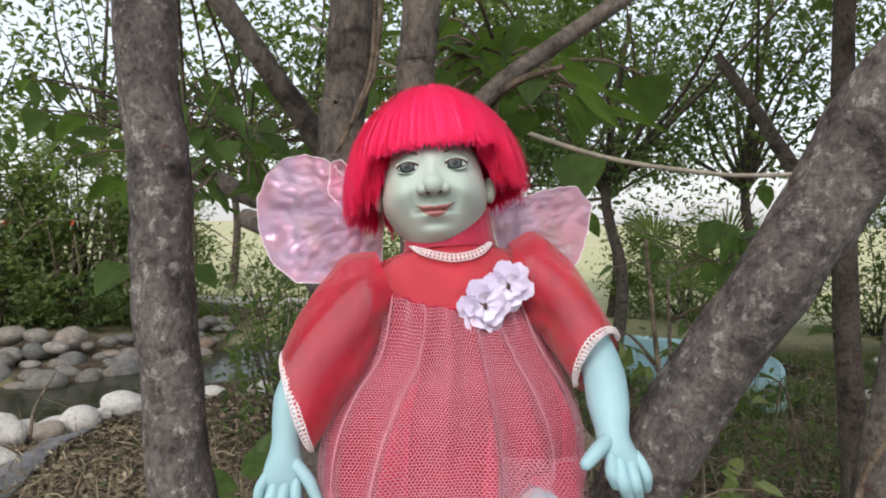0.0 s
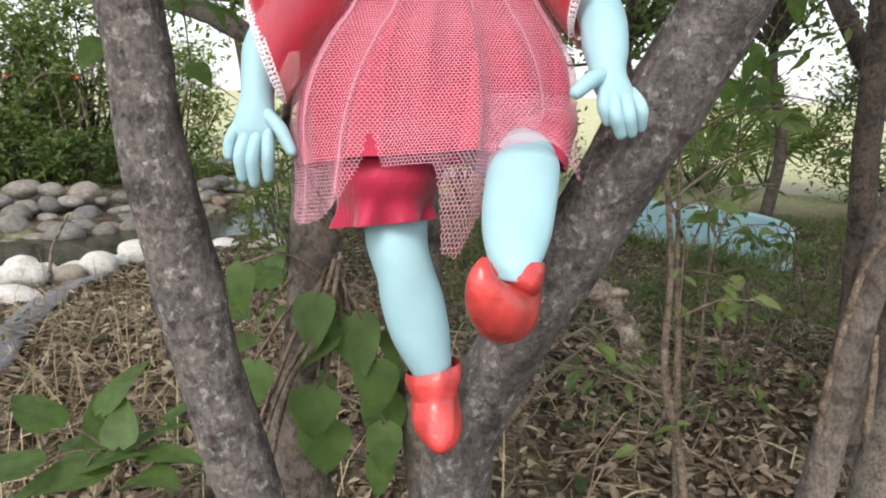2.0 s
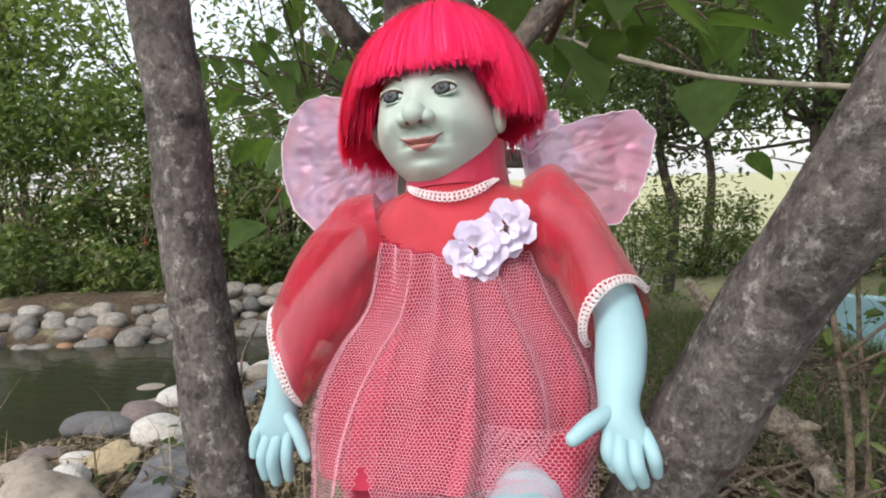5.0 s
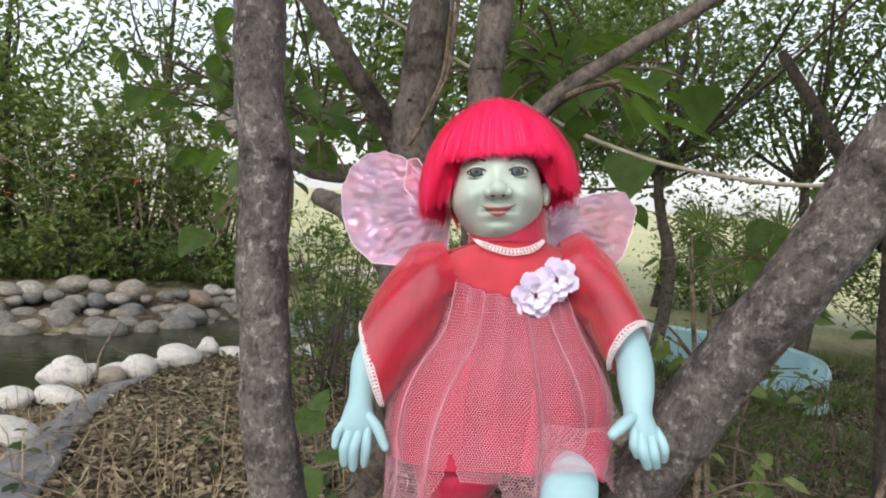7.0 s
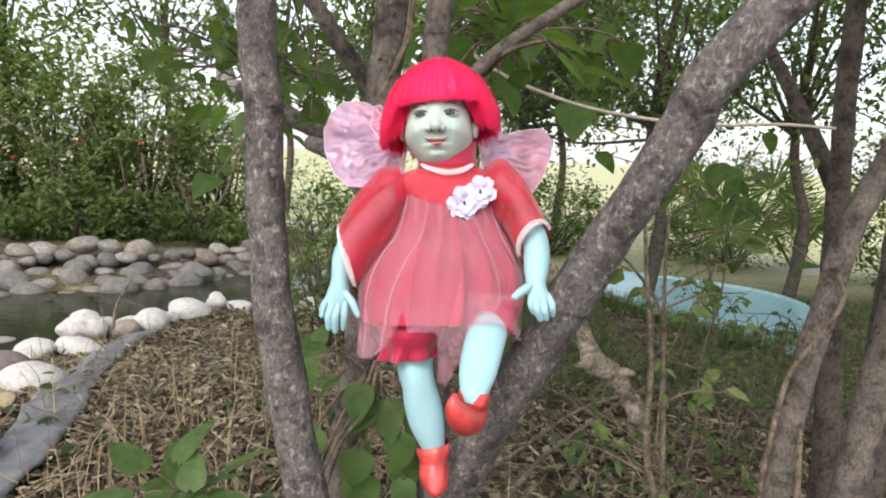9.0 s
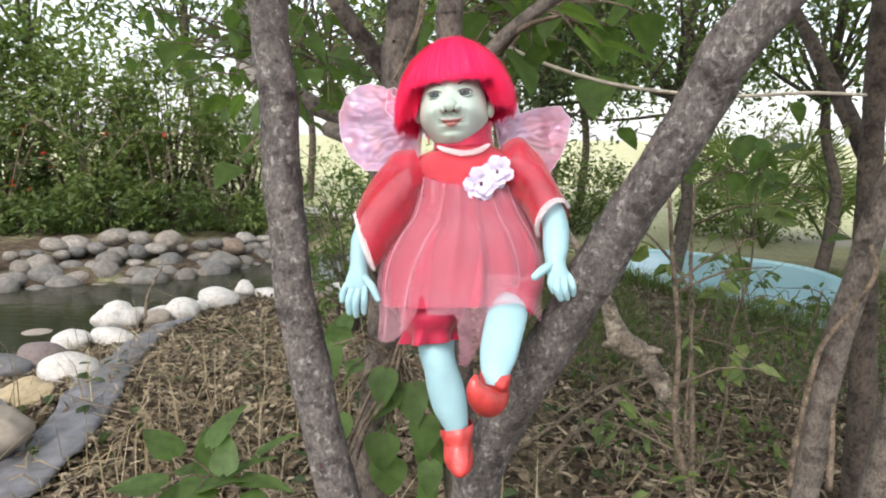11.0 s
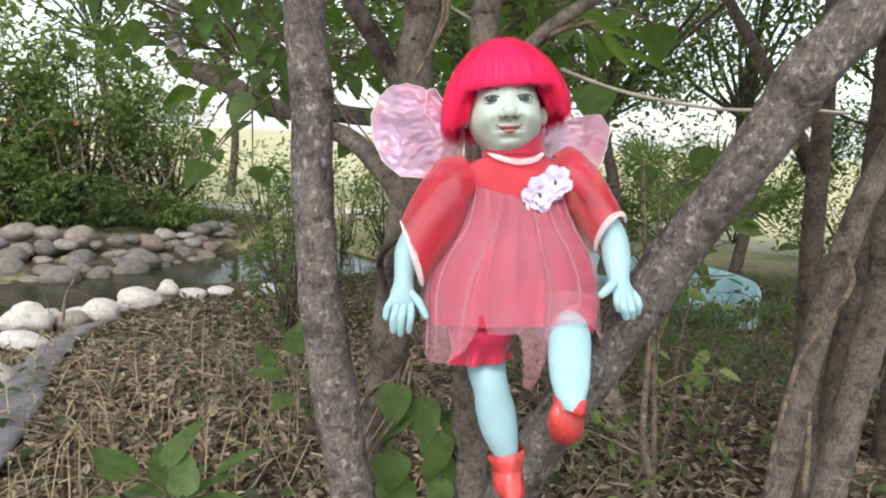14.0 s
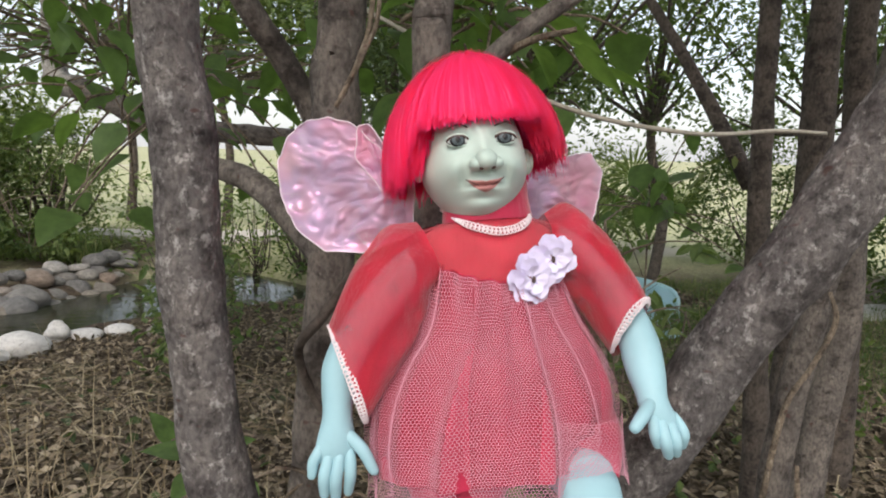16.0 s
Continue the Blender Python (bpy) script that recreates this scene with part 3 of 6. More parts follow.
def film_material():
    """Crinkled pearly film: pink, half see-through, with glints painted along its creases."""
    m, nt, b = material("pearl_film", 0.10, 0.0, 1.0)
    n = noise_node(nt, 16, 3)
    vo = nt.nodes.new("ShaderNodeTexVoronoi")
    vo.feature = "DISTANCE_TO_EDGE"
    vo.inputs["Scale"].default_value = 40
    tc = nt.nodes.new("ShaderNodeTexCoord")
    nt.links.new(mix(nt, 0.06, tc.outputs["Object"], noise_node(nt, 60, 3)), vo.inputs["Vector"])
    # whitened folds with painted glints, only where the film is crushed
    crushed = ramp(nt, noise_node(nt, 26, 2), [(0.5, (0, 0, 0)), (0.62, (1, 1, 1))])
    lines = mix(nt, 1.0, ramp(nt, vo.outputs["Distance"], [(0.0, (1, 1, 1)), (0.022, (0, 0, 0))]), crushed, "MULTIPLY")
    c = ramp(nt, n, [(0.3, (0.90, 0.34, 0.50)), (0.45, (0.92, 0.50, 0.66)), (0.55, (0.76, 0.60, 0.88)), (0.7, (0.94, 0.52, 0.62))])
    colour(nt, b, mix(nt, lines, c, (0.95, 0.92, 0.94)))
    n2 = noise_node(nt, 46, 2, rough=0.4)
    b.inputs["Thin Film Thickness"].default_value = 420
    b.inputs["Thin Film IOR"].default_value = 1.6
    b.inputs["Coat Weight"].default_value = 0.6
    b.inputs["Coat Roughness"].default_value = 0.1
    bump(nt, b, n2, 0.35, 0.006)
    tl = nt.nodes.new("ShaderNodeBsdfTranslucent")
    tl.inputs[0].default_value = (0.98, 0.50, 0.70, 1)
    t = nt.nodes.new("ShaderNodeBsdfTransparent")
    t.inputs[0].default_value = (1, 0.86, 0.92, 1)
    a, c = nt.nodes.new("ShaderNodeMixShader"), nt.nodes.new("ShaderNodeMixShader")
    a.inputs[0].default_value, c.inputs[0].default_value = 0.5, 0.16
    nt.links.new(b.outputs[0], a.inputs[1])
    nt.links.new(tl.outputs[0], a.inputs[2])
    nt.links.new(a.outputs[0], c.inputs[1])
    nt.links.new(t.outputs[0], c.inputs[2])
    nt.links.new(c.outputs[0], nt.nodes["Material Output"].inputs[0])
    return m


# the rim's pale colour paints the white glare on the folded film edge
DOLL_MATS = [SKIN, SKIN_BLUE, LIPS, EYE_WHITE, EYE_IRIS, EYE_DARK, BROW_SHADE, SATIN, SHEER, SLEEVE, PINKBODY, NET, LACE, PETAL, SHOE, hair_material(), film_material(), YOKE, plain("pearly_rim_painted_glare", (0.86, 0.72, 0.79), 0.2, 0.1, 200, 0.7)]
(M_SKIN, M_BLUE, M_LIPS, M_WHITE, M_IRIS, M_PUPIL, M_BROW_SHADE, M_SATIN, M_SHEER, M_SLEEVE, M_PINK, M_NET, M_LACE, M_PETAL, M_SHOE, M_HAIR, M_FILM, M_YOKE, M_RIM) = range(19)
doll_v, doll_f, doll_m = [], [], []


def add(v, f, mat):
    o = sum(len(q) for q in doll_v)
    doll_v.append(np.asarray(v, float))
    doll_f.extend([tuple(int(i) + o for i in q) for q in f])
    doll_m.extend([mat] * len(f) if isinstance(mat, int) else mat)


def rings(secs, sides=28, n=5, fold=None):
    """Sections (a, b, half depth[, skew]) of a limb or garment: a and b its two outer points, eased between. Returns the grid of points."""
    rows = spline([(*a, *b, h, *(sk[0] if sk else (0, 0, 0))) for a, b, h, *sk in secs], n)
    out = []
    for k, row in enumerate(rows):
        a, b, h, sk = row[:3], row[3:6], row[6], row[7:10]
        c, ax = (a + b) / 2, (b - a) / 2
        ring = []
        for j in range(sides):
            w = 2 * math.pi * j / sides
            p = c - ax * math.cos(w) + (np.array([0, -h, 0]) - sk) * math.sin(w)
            if fold:
                p = c + (p - c) * (1 + fold(w, k / (len(rows) - 1)))
            ring.append(p)
        out.append(ring)
    return np.array(out)


def grid_faces(n, m, closed=True):
    return [(i * m + j, i * m + (j + 1) % m, (i + 1) * m + (j + 1) % m, (i + 1) * m + j) for i in range(n - 1) for j in range(m if closed else m - 1)]


def add_rings(g, mat, caps=(False, False)):
    n, m = g.shape[:2]
    f = grid_faces(n, m)
    if caps[0]:
        f.append(tuple(range(m))[::-1])
    if caps[1]:
        f.append(tuple(range((n - 1) * m, n * m)))
    add(g.reshape(-1, 3), f, mat)


def add_tube(pts, radii, mat, sides=10, n=4):
    v, f = tube_arrays(pts, radii, sides, 0, 0, n)
    f = list(f) + [tuple(range(sides))[::-1], tuple(range(len(v) - sides, len(v)))]
    add(v, f, mat)


def add_ball(c, r, mat, seg=12, turn=None):
    v, f = [], []
    for i in range(seg + 1):
        for j in range(seg * 2):
            a, b = math.pi * i / seg, math.pi * j / seg
            q = Vector((math.sin(a) * math.cos(b) * r[0], math.sin(a) * math.sin(b) * r[1], math.cos(a) * r[2]))
            v.append(np.array(c) + np.array(turn @ q if turn else q))
    add(v, grid_faces(seg + 1, seg * 2), mat)


rng = np.random.default_rng(5)

# head: x across, y away, z up, turned a little to one side
HEAD = np.array((-18.5, 25.0, 217.4))
HEAD_TURN = Euler((radians(-3), radians(-3), radians(-7))).to_matrix()


def bell(x, z, cx, cz, sx, sz):
    return math.exp(-((x - cx) / sx) ** 2 - ((z - cz) / sz) ** 2)


def face_relief(x, z):
    """How far the face stands out, in mm, at x across and z up from the head's middle."""
    ax = abs(x)
    d = 5.0 * bell(x, z, 0, -8.0, 6.5, 5.5) + 3.0 * bell(x, z, 0, -1, 3.6, 7.0) + 2.4 * bell(ax, z, 6.8, -9.8, 3.2, 3.0)
    d += 6.0 * bell(ax, z, 19, -11, 8.5, 8) - 3.4 * bell(ax, z, 13, 5.5, 6.5, 4.2) + 1.6 * bell(ax, z, 13, 12, 9, 3.5)
    d += 3.4 * bell(x, z, 0, -19.4, 9.0, 2.0) + 3.8 * bell(x, z, 0, -23.6, 7.5, 2.4) - 2.6 * bell(x, z, 0, -21.3, 11, 0.9) - 1.8 * bell(ax, z, 12.6, -18.6, 2.0, 2.4)
    d += 4.4 * bell(x, z, 0, -33, 8, 5) - 1.8 * bell(x, z, 0, -28, 9, 2.0) - 1.0 * bell(x, z, 0, -16, 1.8, 2.0)
    d -= 3.6 * bell(ax, z, 3.8, -13.4, 1.7, 1.1) + 2.2 * bell(ax, z, 13.4, -14.5, 2.0, 4.5)
    return d


def face_front(x, z):
    """The face's surface, away from the viewer, at x across and z up."""
    zn = z / (43 if z > 0 else 40)
    xn = x / (32.0 * (1 + 0.07 * math.exp(-((zn + 0.35) / 0.3) ** 2)))
    yn = math.sqrt(max(0.0, 1 - xn * xn - zn * zn))
    return -36 * yn - face_relief(x, z) * yn ** 0.7


def build_lips():
    """Two full lips with tapered corners that curl up, and the dark line between them."""
    def at(x, z, out):
        return HEAD + np.array(HEAD_TURN @ Vector((x, face_front(x, z) - out, z)))

    def line(x):
        return -21.5 + 0.034 * x * x

    xs = np.linspace(-11.6, 11.6, 41)
    for high, power in ((2.9, 1.0), (-3.7, 1.4)):
        v = []
        for x in xs:
            full = max(0.0, 1 - abs(x / 11.6) ** 1.8) ** power
            if high > 0:
                full *= 1 - 0.22 * math.exp(-(x / 1.8) ** 2)
            for k in range(7):
                v.append(at(x, line(x) + high * full * k / 6, 0.15 + 1.3 * full * math.sin(math.pi * (0.1 + 0.9 * k / 6)) ** 0.7 * (k < 6) - 0.5 * (k == 6)))
        add(v, [(i * 7 + k, i * 7 + k + 1, i * 7 + k + 8, i * 7 + k + 7) for i in range(40) for k in range(6)], M_LIPS)
    add_tube([at(x, line(x), 0.35) for x in xs], [0.2] + [0.34] * 39 + [0.2], M_BROW_SHADE, 6)


def build_head():
    n, m = 110, 150
    v = []
    for i in range(n + 1):
        a = math.pi * i / n
        for j in range(m):
            b = 2 * math.pi * j / m
            x, y, z = math.sin(a) * math.cos(b), math.sin(a) * math.sin(b), math.cos(a)
            wide = 32.0 * (1 + 0.07 * math.exp(-((z + 0.35) / 0.3) ** 2))
            q = [x * wide, y * 36, z * (43 if z > 0 else 40)]
            front = max(0.0, -y) ** 0.7
            q[1] -= face_relief(q[0], q[2]) * front
            v.append(q)
    for nx, ny, nz, r in ((0, -40.2, -7.8, (6.4, 6.4, 6.0)), (-6.4, -38.2, -9.8, (3.9, 4.6, 3.7)), (6.4, -38.2, -9.8, (3.9, 4.6, 3.7))):
        add_ball(HEAD + np.array(HEAD_TURN @ Vector((nx, ny, nz))), r, M_SKIN, 16, HEAD_TURN)
    # dark balls stand in for the shade inside the nostrils
    for nx in (-3.4, 3.4):
        add_ball(HEAD + np.array(HEAD_TURN @ Vector((nx, -41.0, -12.9))), (1.5, 1.6, 0.9), M_BROW_SHADE, 8, HEAD_TURN)
    f = grid_faces(n + 1, m)
    add([HEAD + np.array(HEAD_TURN @ Vector(q)) for q in v], f, M_SKIN)
    build_lips()
    for s in (-1, 1):
        def at(x, y, z):
            return HEAD + np.array(HEAD_TURN @ Vector((x, y, z)))
        ex, ez = 14.0 * s, 5.6
        add_ball(at(ex, -31.0, ez), (6.4, 3.4, 3.2), M_WHITE, 14, HEAD_TURN)
        add_ball(at(ex - 0.4, -33.0, ez + 0.2), (4.7, 1.85, 4.1), M_PUPIL, 12, HEAD_TURN)
        add_ball(at(ex - 0.4, -33.25, ez + 0.2), (4.1, 1.9, 3.6), M_IRIS, 10, HEAD_TURN)
        add_ball(at(ex - 0.4, -34.1, ez + 0.2), (2.3, 1.25, 2.3), M_PUPIL, 8, HEAD_TURN)
        # lids, brow, and a lash line thickened to paint the upper lid's shadow
        arc = [(ex + 7.0 * math.cos(w), -33.6 + 2.4 * abs(math.cos(w)) ** 2, ez + 3.4 * math.sin(w) - 0.1) for w in np.linspace(0.15, math.pi - 0.15, 9)]
        add_tube([at(*p) for p in arc], [0.5] + [1.1] * 7 + [0.5], M_SKIN, 8)
        add_tube([at(p[0], p[1] - 0.8, p[2] - 0.75) for p in arc], [0.35] + [0.7] * 7 + [0.35], M_BROW_SHADE, 6)
        low = [(ex + 6.6 * math.cos(w), -33.0 + 2.4 * abs(math.cos(w)) ** 2, ez - 3.2 * math.sin(w)) for w in np.linspace(0.15, math.pi - 0.15, 9)]
        add_tube([at(*p) for p in low], [0.4] + [0.85] * 7 + [0.4], M_SKIN, 8)
        add_tube([at(p[0], p[1] - 0.7, p[2] + 0.6) for p in low], [0.15] + [0.35] * 7 + [0.15], M_BROW_SHADE, 6)
        brow = [((13 + k * 7) * s, -36.2 + 3.2 * abs(k), 14.4 - 2.2 * k * k + 0.6 * k) for k in np.linspace(-0.9, 1.0, 8)]
        add_tube([at(*p) for p in brow], [0.2] + [0.5] * 6 + [0.15], M_BROW_SHADE, 6)
        # ears
        add_ball(at(35.0 * s, 1, -3), (4.0, 5.5, 8.5), M_SKIN, 12, HEAD_TURN)
        add_ball(at(36.5 * s, -2.5, -3), (2.0, 3.0, 5.5), M_SKIN, 10, HEAD_TURN)


def build_hair():
    """A bowl cut of some thousands of flat locks combed down from the crown."""
    crown = HEAD + np.array([2, 4, 0])
    rx, ry, rz, z0 = 58.0, 48.0, 71.0, -3.0

    def lock(az, lay, w, jig, wander, puff):
        """One lock, combed from the crown at turn az (0 is the front) down to the hem of the cut."""
        c = math.cos(az)
        side = math.sin(az)
        fringe = float(smoothstep(0.50, 0.72, c))
        end = fringe * (19.0 + 3.0 * jig + 1.5 * side) + (1 - fringe) * (-5.0 + 6.5 * jig + 6 * side)
        last = math.acos(max(-0.45, min(0.95, (end - z0) / rz)))
        th = np.linspace(radians(3), last, 9)
        out = np.sin(th) ** 1.12
        out = np.where(th > math.pi / 2, 1.0 + 0.10 * (th - math.pi / 2), out)
        r = lay * (1 + 0.012 * math.sin(az * 23 + 2 * jig))
        turn = az + wander * np.linspace(0, 1, 9) ** 2
        r = r * (1 + puff * np.linspace(0, 1, 9) ** 2)
        pts = np.stack([np.sin(turn) * rx * out * r, -np.cos(turn) * ry * out * r, z0 + rz * r * np.cos(th)], 1)
        tang = np.array([math.cos(az), math.sin(az), 0])
        n = len(pts)
        fan = np.clip(np.linspace(0.3, 1.25, n), 0, 1)
        fan[-1] = 0.5
        cr = np.array([HEAD_TURN @ Vector(q) for q in np.concatenate([pts - tang * w * fan[:, None], pts + tang * w * fan[:, None]])])
        return cr[:n], cr[n:]

    v, f, o = [], [], 0
    for k in range(13000):
        az = rng.uniform(-math.pi, math.pi) if k % 3 else rng.uniform(-1.3, 1.3)
        lay = rng.choice([0.95, 0.975, 0.99, 1.0]) + rng.normal(0, 0.013)
        lay += 0.022 * noise.noise(Vector((math.cos(az) * 5, math.sin(az) * 5, 0))) + (0.03 if k % 37 == 0 else 0)
        if k % 5 == 0:
            az, lay = rng.choice([-1, 1]) * rng.uniform(0.78, 1.75), rng.uniform(0.70, 0.94)
        a, b = lock(az, lay, rng.uniform(0.25, 0.6), rng.normal(0, 0.7) + 0.5 * noise.noise(Vector((math.cos(az) * 9, math.sin(az) * 9, 4))), rng.normal(0, 0.025) + 0.05 * noise.noise(Vector((math.cos(az) * 12, math.sin(az) * 12, 9))), rng.normal(0.0, 0.009) + 0.03 * noise.noise(Vector((math.cos(az) * 8, math.sin(az) * 8, 2))))
        n = len(a)
        v += [crown + p for p in a] + [crown + p for p in b]
        f += [(o + i, o + i + 1, o + n + i + 1, o + n + i) for i in range(n - 1)]
        o += 2 * n
    add(v, f, M_HAIR)
    # solid cap below the locks
    cap = []
    for i in range(14):
        th = radians(2 + 84 * i / 13)
        for j in range(40):
            az = 2 * math.pi * j / 40
            fr = max(0.0, math.cos(az))
            z = z0 + rz * 0.93 * math.cos(th)
            if fr > 0.3:
                z = max(z, 25)
            p = Vector((math.sin(az) * rx * 0.92 * math.sin(th), -math.cos(az) * ry * 0.92 * math.sin(th), z))
            cap.append(crown + np.array(HEAD_TURN @ p))
    add(cap, grid_faces(14, 40), M_HAIR)
    back = []
    for i in range(6):
        for j in range(22):
            az = math.pi * (0.36 + 1.28 * j / 21)
            p = Vector((math.sin(az) * rx * 0.93, -math.cos(az) * ry * 0.93, 10 - 14 * i / 5))
            back.append(crown + np.array(HEAD_TURN @ p))
    add(back, grid_faces(6, 22, False), M_HAIR)


def lace_line(pts, size=2.0, step=2.6):
    """A braid of small white loops along pts."""
    s = spline(pts, 14)
    d = np.concatenate([[0], np.cumsum(np.linalg.norm(np.diff(s, axis=0), axis=1))])
    for k, t in enumerate(np.arange(0, d[-1], step)):
        p = np.array([np.interp(t, d, s[:, i]) for i in range(3)])
        q = np.array([np.interp(min(d[-1], t + 0.5), d, s[:, i]) for i in range(3)])
        along = Vector(q - p).normalized() if np.linalg.norm(q - p) > 1e-6 else Vector((1, 0, 0))
        across = along.cross(Vector((0, -1, 0)))
        loop = [p + np.array(along) * math.cos(w) * size * 0.85 + np.array(across) * math.sin(w) * size * 1.1 + np.array([0, -0.5 * math.sin(2 * w + k), 0]) for w in np.linspace(0, 2 * math.pi, 9)]
        add_tube(loop, [size * 0.24] * 9, M_LACE, 6, 2)
    add_tube(s[::6], [size * 0.2] * len(s[::6]), M_LACE, 6, 2)


build_path()
build_head()
build_hair()

# neck, collar with lace, gathered yoke
add_rings(rings([((-35.5, 31.9, 203.8), (18.6, 31.9, 205.4), 22), ((-37.1, 29.9, 189.9), (18.9, 29.9, 192.1), 23), ((-38.2, 29.9, 178.0), (21.1, 29.9, 180.2), 24)], 36, 4), M_SATIN)
lace_line([(-37.1, 34.8, 187.0), (-31.6, 12.2, 177.9), (-20.3, 4.3, 173.0), (-9.1, 2.4, 171.2), (2.9, 4.3, 173.6), (12.2, 10.2, 179.2), (19.7, 31.9, 188.1)], 2.1)
wrinkle = lambda w, t: 0.013 * math.sin(w * 37 + 1.5 * math.sin(w * 5)) * math.sin(math.pi * min(1, 0.15 + t)) + 0.012 * math.sin(w * 13 + 2 + 2 * t)
add_rings(rings([((-37.1, 31.9, 178.4), (21.3, 31.9, 180.5), 25), ((-54.4, 34.8, 171.2), (37.9, 34.8, 174.5), 29), ((-65.3, 35.8, 155.6), (46.2, 35.8, 158.3), 35), ((-59.4, 35.8, 127.8), (42.9, 35.8, 127.8), 37)], 90, 6, wrinkle), M_YOKE)
add_rings(rings([((-32.8, 31.9, 178.4), (17.5, 31.9, 180.5), 23), ((-50.6, 34.8, 170.1), (35.2, 34.8, 172.3), 26), ((-61.5, 35.8, 152.8), (42.9, 35.8, 155.6), 31), ((-56.1, 35.8, 127.8), (39.7, 35.8, 127.8), 33)], 40, 5), M_PINK)
# sleeves, arms and fingers
def finger(pts, r):
    """One finger from its knuckle, a little swollen at the joints, to the rounded tip."""
    p, q, e = (np.array(v) for v in pts)
    p, e = p + (p - q) * 0.55 + np.array([0, -1.5, 0]), e + (e - q) * 0.25
    add_tube([p, p * 0.5 + q * 0.5 + np.array([0, -1.2, 0]), q, q * 0.45 + e * 0.55, q * 0.12 + e * 0.88, e], [r * 0.7, r * 0.98, r * 1.02, r * 0.92, r * 0.72, r * 0.22], M_BLUE, 12, 4)


puff = lambda w, t: 0.06 * math.sin(w * 4 + 5 * t) * (1 - t) + 0.035 * math.sin(w * 9 + 8 * t) * (1 - 0.7 * t) - 0.09 * math.exp(-((t - 0.42) / 0.06) ** 2) * (0.6 + 0.4 * math.sin(w * 14)) + 0.012 * math.sin(w * 23 + 4 * t)
left_sleeve = rings([((-56.0, 31.9, 178.4), (-43.6, 28.0, 140.1), 22), ((-74.3, 29.9, 174.8), (-52.7, 25.0, 124.9), 26), ((-89.2, 27.0, 159.9), (-61.1, 20.1, 107.6), 26), ((-102.3, 24.0, 140.8), (-76.8, 17.1, 86.3), 25), ((-112.2, 22.0, 118.3), (-93.6, 15.2, 62.1), 22)], 44, 7, puff)
add_rings(left_sleeve, M_SLEEVE)
lace_line(list(left_sleeve[-1][0:23:2]), 2.2)
right_sleeve = rings([((28.1, 29.9, 181.3), (26.0, 26.0, 138.3), 22), ((44.6, 25.0, 188.0), (37.6, 20.1, 129.8), 28), ((61.6, 15.2, 171.5), (46.5, 12.2, 119.8), 27), ((74.1, 6.3, 146.9), (53.0, 4.3, 106.9), 24), ((87.3, 0.4, 121.1), (58.4, -3.5, 94.8), 20, (9.0, 0, -13.0))], 44, 7, puff)
add_rings(right_sleeve, M_SLEEVE)
lace_line(list(right_sleeve[-1][0:23:2]), 2.2)
add_rings(rings([((-58.0, 33.0, 166.0), (-44.0, 33.0, 152.0), 10), ((-74.0, 31.5, 154.5), (-54.0, 31.5, 140.0), 13), ((-86.7, 29.9, 141.4), (-65.1, 29.9, 127.9), 14), ((-104.2, 27.0, 119.7), (-82.7, 27.0, 107.9), 13), ((-115.8, 25.0, 97.1), (-94.4, 25.0, 88.5), 13), ((-117.6, 22.0, 82.1), (-98.9, 22.0, 75.7), 11.5), ((-117.7, 19.1, 67.3), (-100.3, 19.1, 64.1), 9.5), ((-121.2, 17.1, 54.6), (-98.9, 17.1, 52.0), 7.5), ((-122.6, 16.1, 46.3), (-99.3, 16.1, 44.1), 5.2), ((-120.1, 17.1, 39.9), (-101.1, 17.1, 38.8), 2.5)], 24, 6), M_BLUE, (True, True))
for pts, r in (([(-120.1, 17.1, 48.8), (-123.7, 16.1, 41.5), (-124.9, 17.1, 33.5)], 3.3), ([(-115.3, 16.1, 44.1), (-118.1, 13.2, 33.3), (-118.0, 17.1, 22.4)], 3.6), ([(-109.4, 15.2, 43.2), (-111.7, 12.2, 31.8), (-111.7, 17.1, 19.8)], 3.7), ([(-103.0, 15.2, 44.2), (-103.3, 12.2, 33.9), (-104.3, 17.1, 22.4)], 3.5), ([(-106.5, 18.1, 58.8), (-96.3, 10.2, 47.6), (-90.4, 8.3, 35.8)], 3.7)):
    finger(pts, r)
add_rings(rings([((30.0, 30.0, 160.0), (42.0, 30.0, 176.0), 10), ((42.0, 26.0, 154.0), (58.0, 26.0, 164.0), 13), ((51.9, 20.1, 143.1), (70.5, 20.1, 146.8), 14), ((59.9, 5.3, 118.3), (82.2, 5.3, 122.5), 14), ((61.7, -7.5, 101.3), (85.5, -7.5, 102.3), 14), ((60.5, -17.3, 84.6), (83.4, -17.3, 84.1), 12.5), ((60.8, -26.2, 72.3), (78.9, -26.2, 70.3), 10), ((59.9, -31.1, 64.1), (81.3, -31.1, 60.7), 7.5), ((62.9, -33.1, 56.9), (84.2, -33.1, 53.0), 5.2), ((65.5, -32.1, 51.5), (83.0, -32.1, 48.1), 2.5)], 24, 6), M_BLUE, (True, True))
for pts, r in (([(64.8, -33.1, 60.3), (63.9, -38.0, 52.3), (66.7, -36.0, 45.0)], 3.3), ([(69.0, -34.0, 57.9), (68.6, -40.9, 47.7), (72.7, -37.0, 38.8)], 3.5), ([(74.8, -34.0, 56.4), (75.2, -40.9, 47.2), (78.0, -37.0, 39.3)], 3.4), ([(80.8, -33.1, 56.9), (82.6, -38.0, 49.9), (84.0, -34.0, 42.4)], 3.2), ([(67.3, -28.1, 69.4), (56.5, -39.0, 63.8), (48.8, -41.9, 57.7)], 4.0)):
    finger(pts, r)

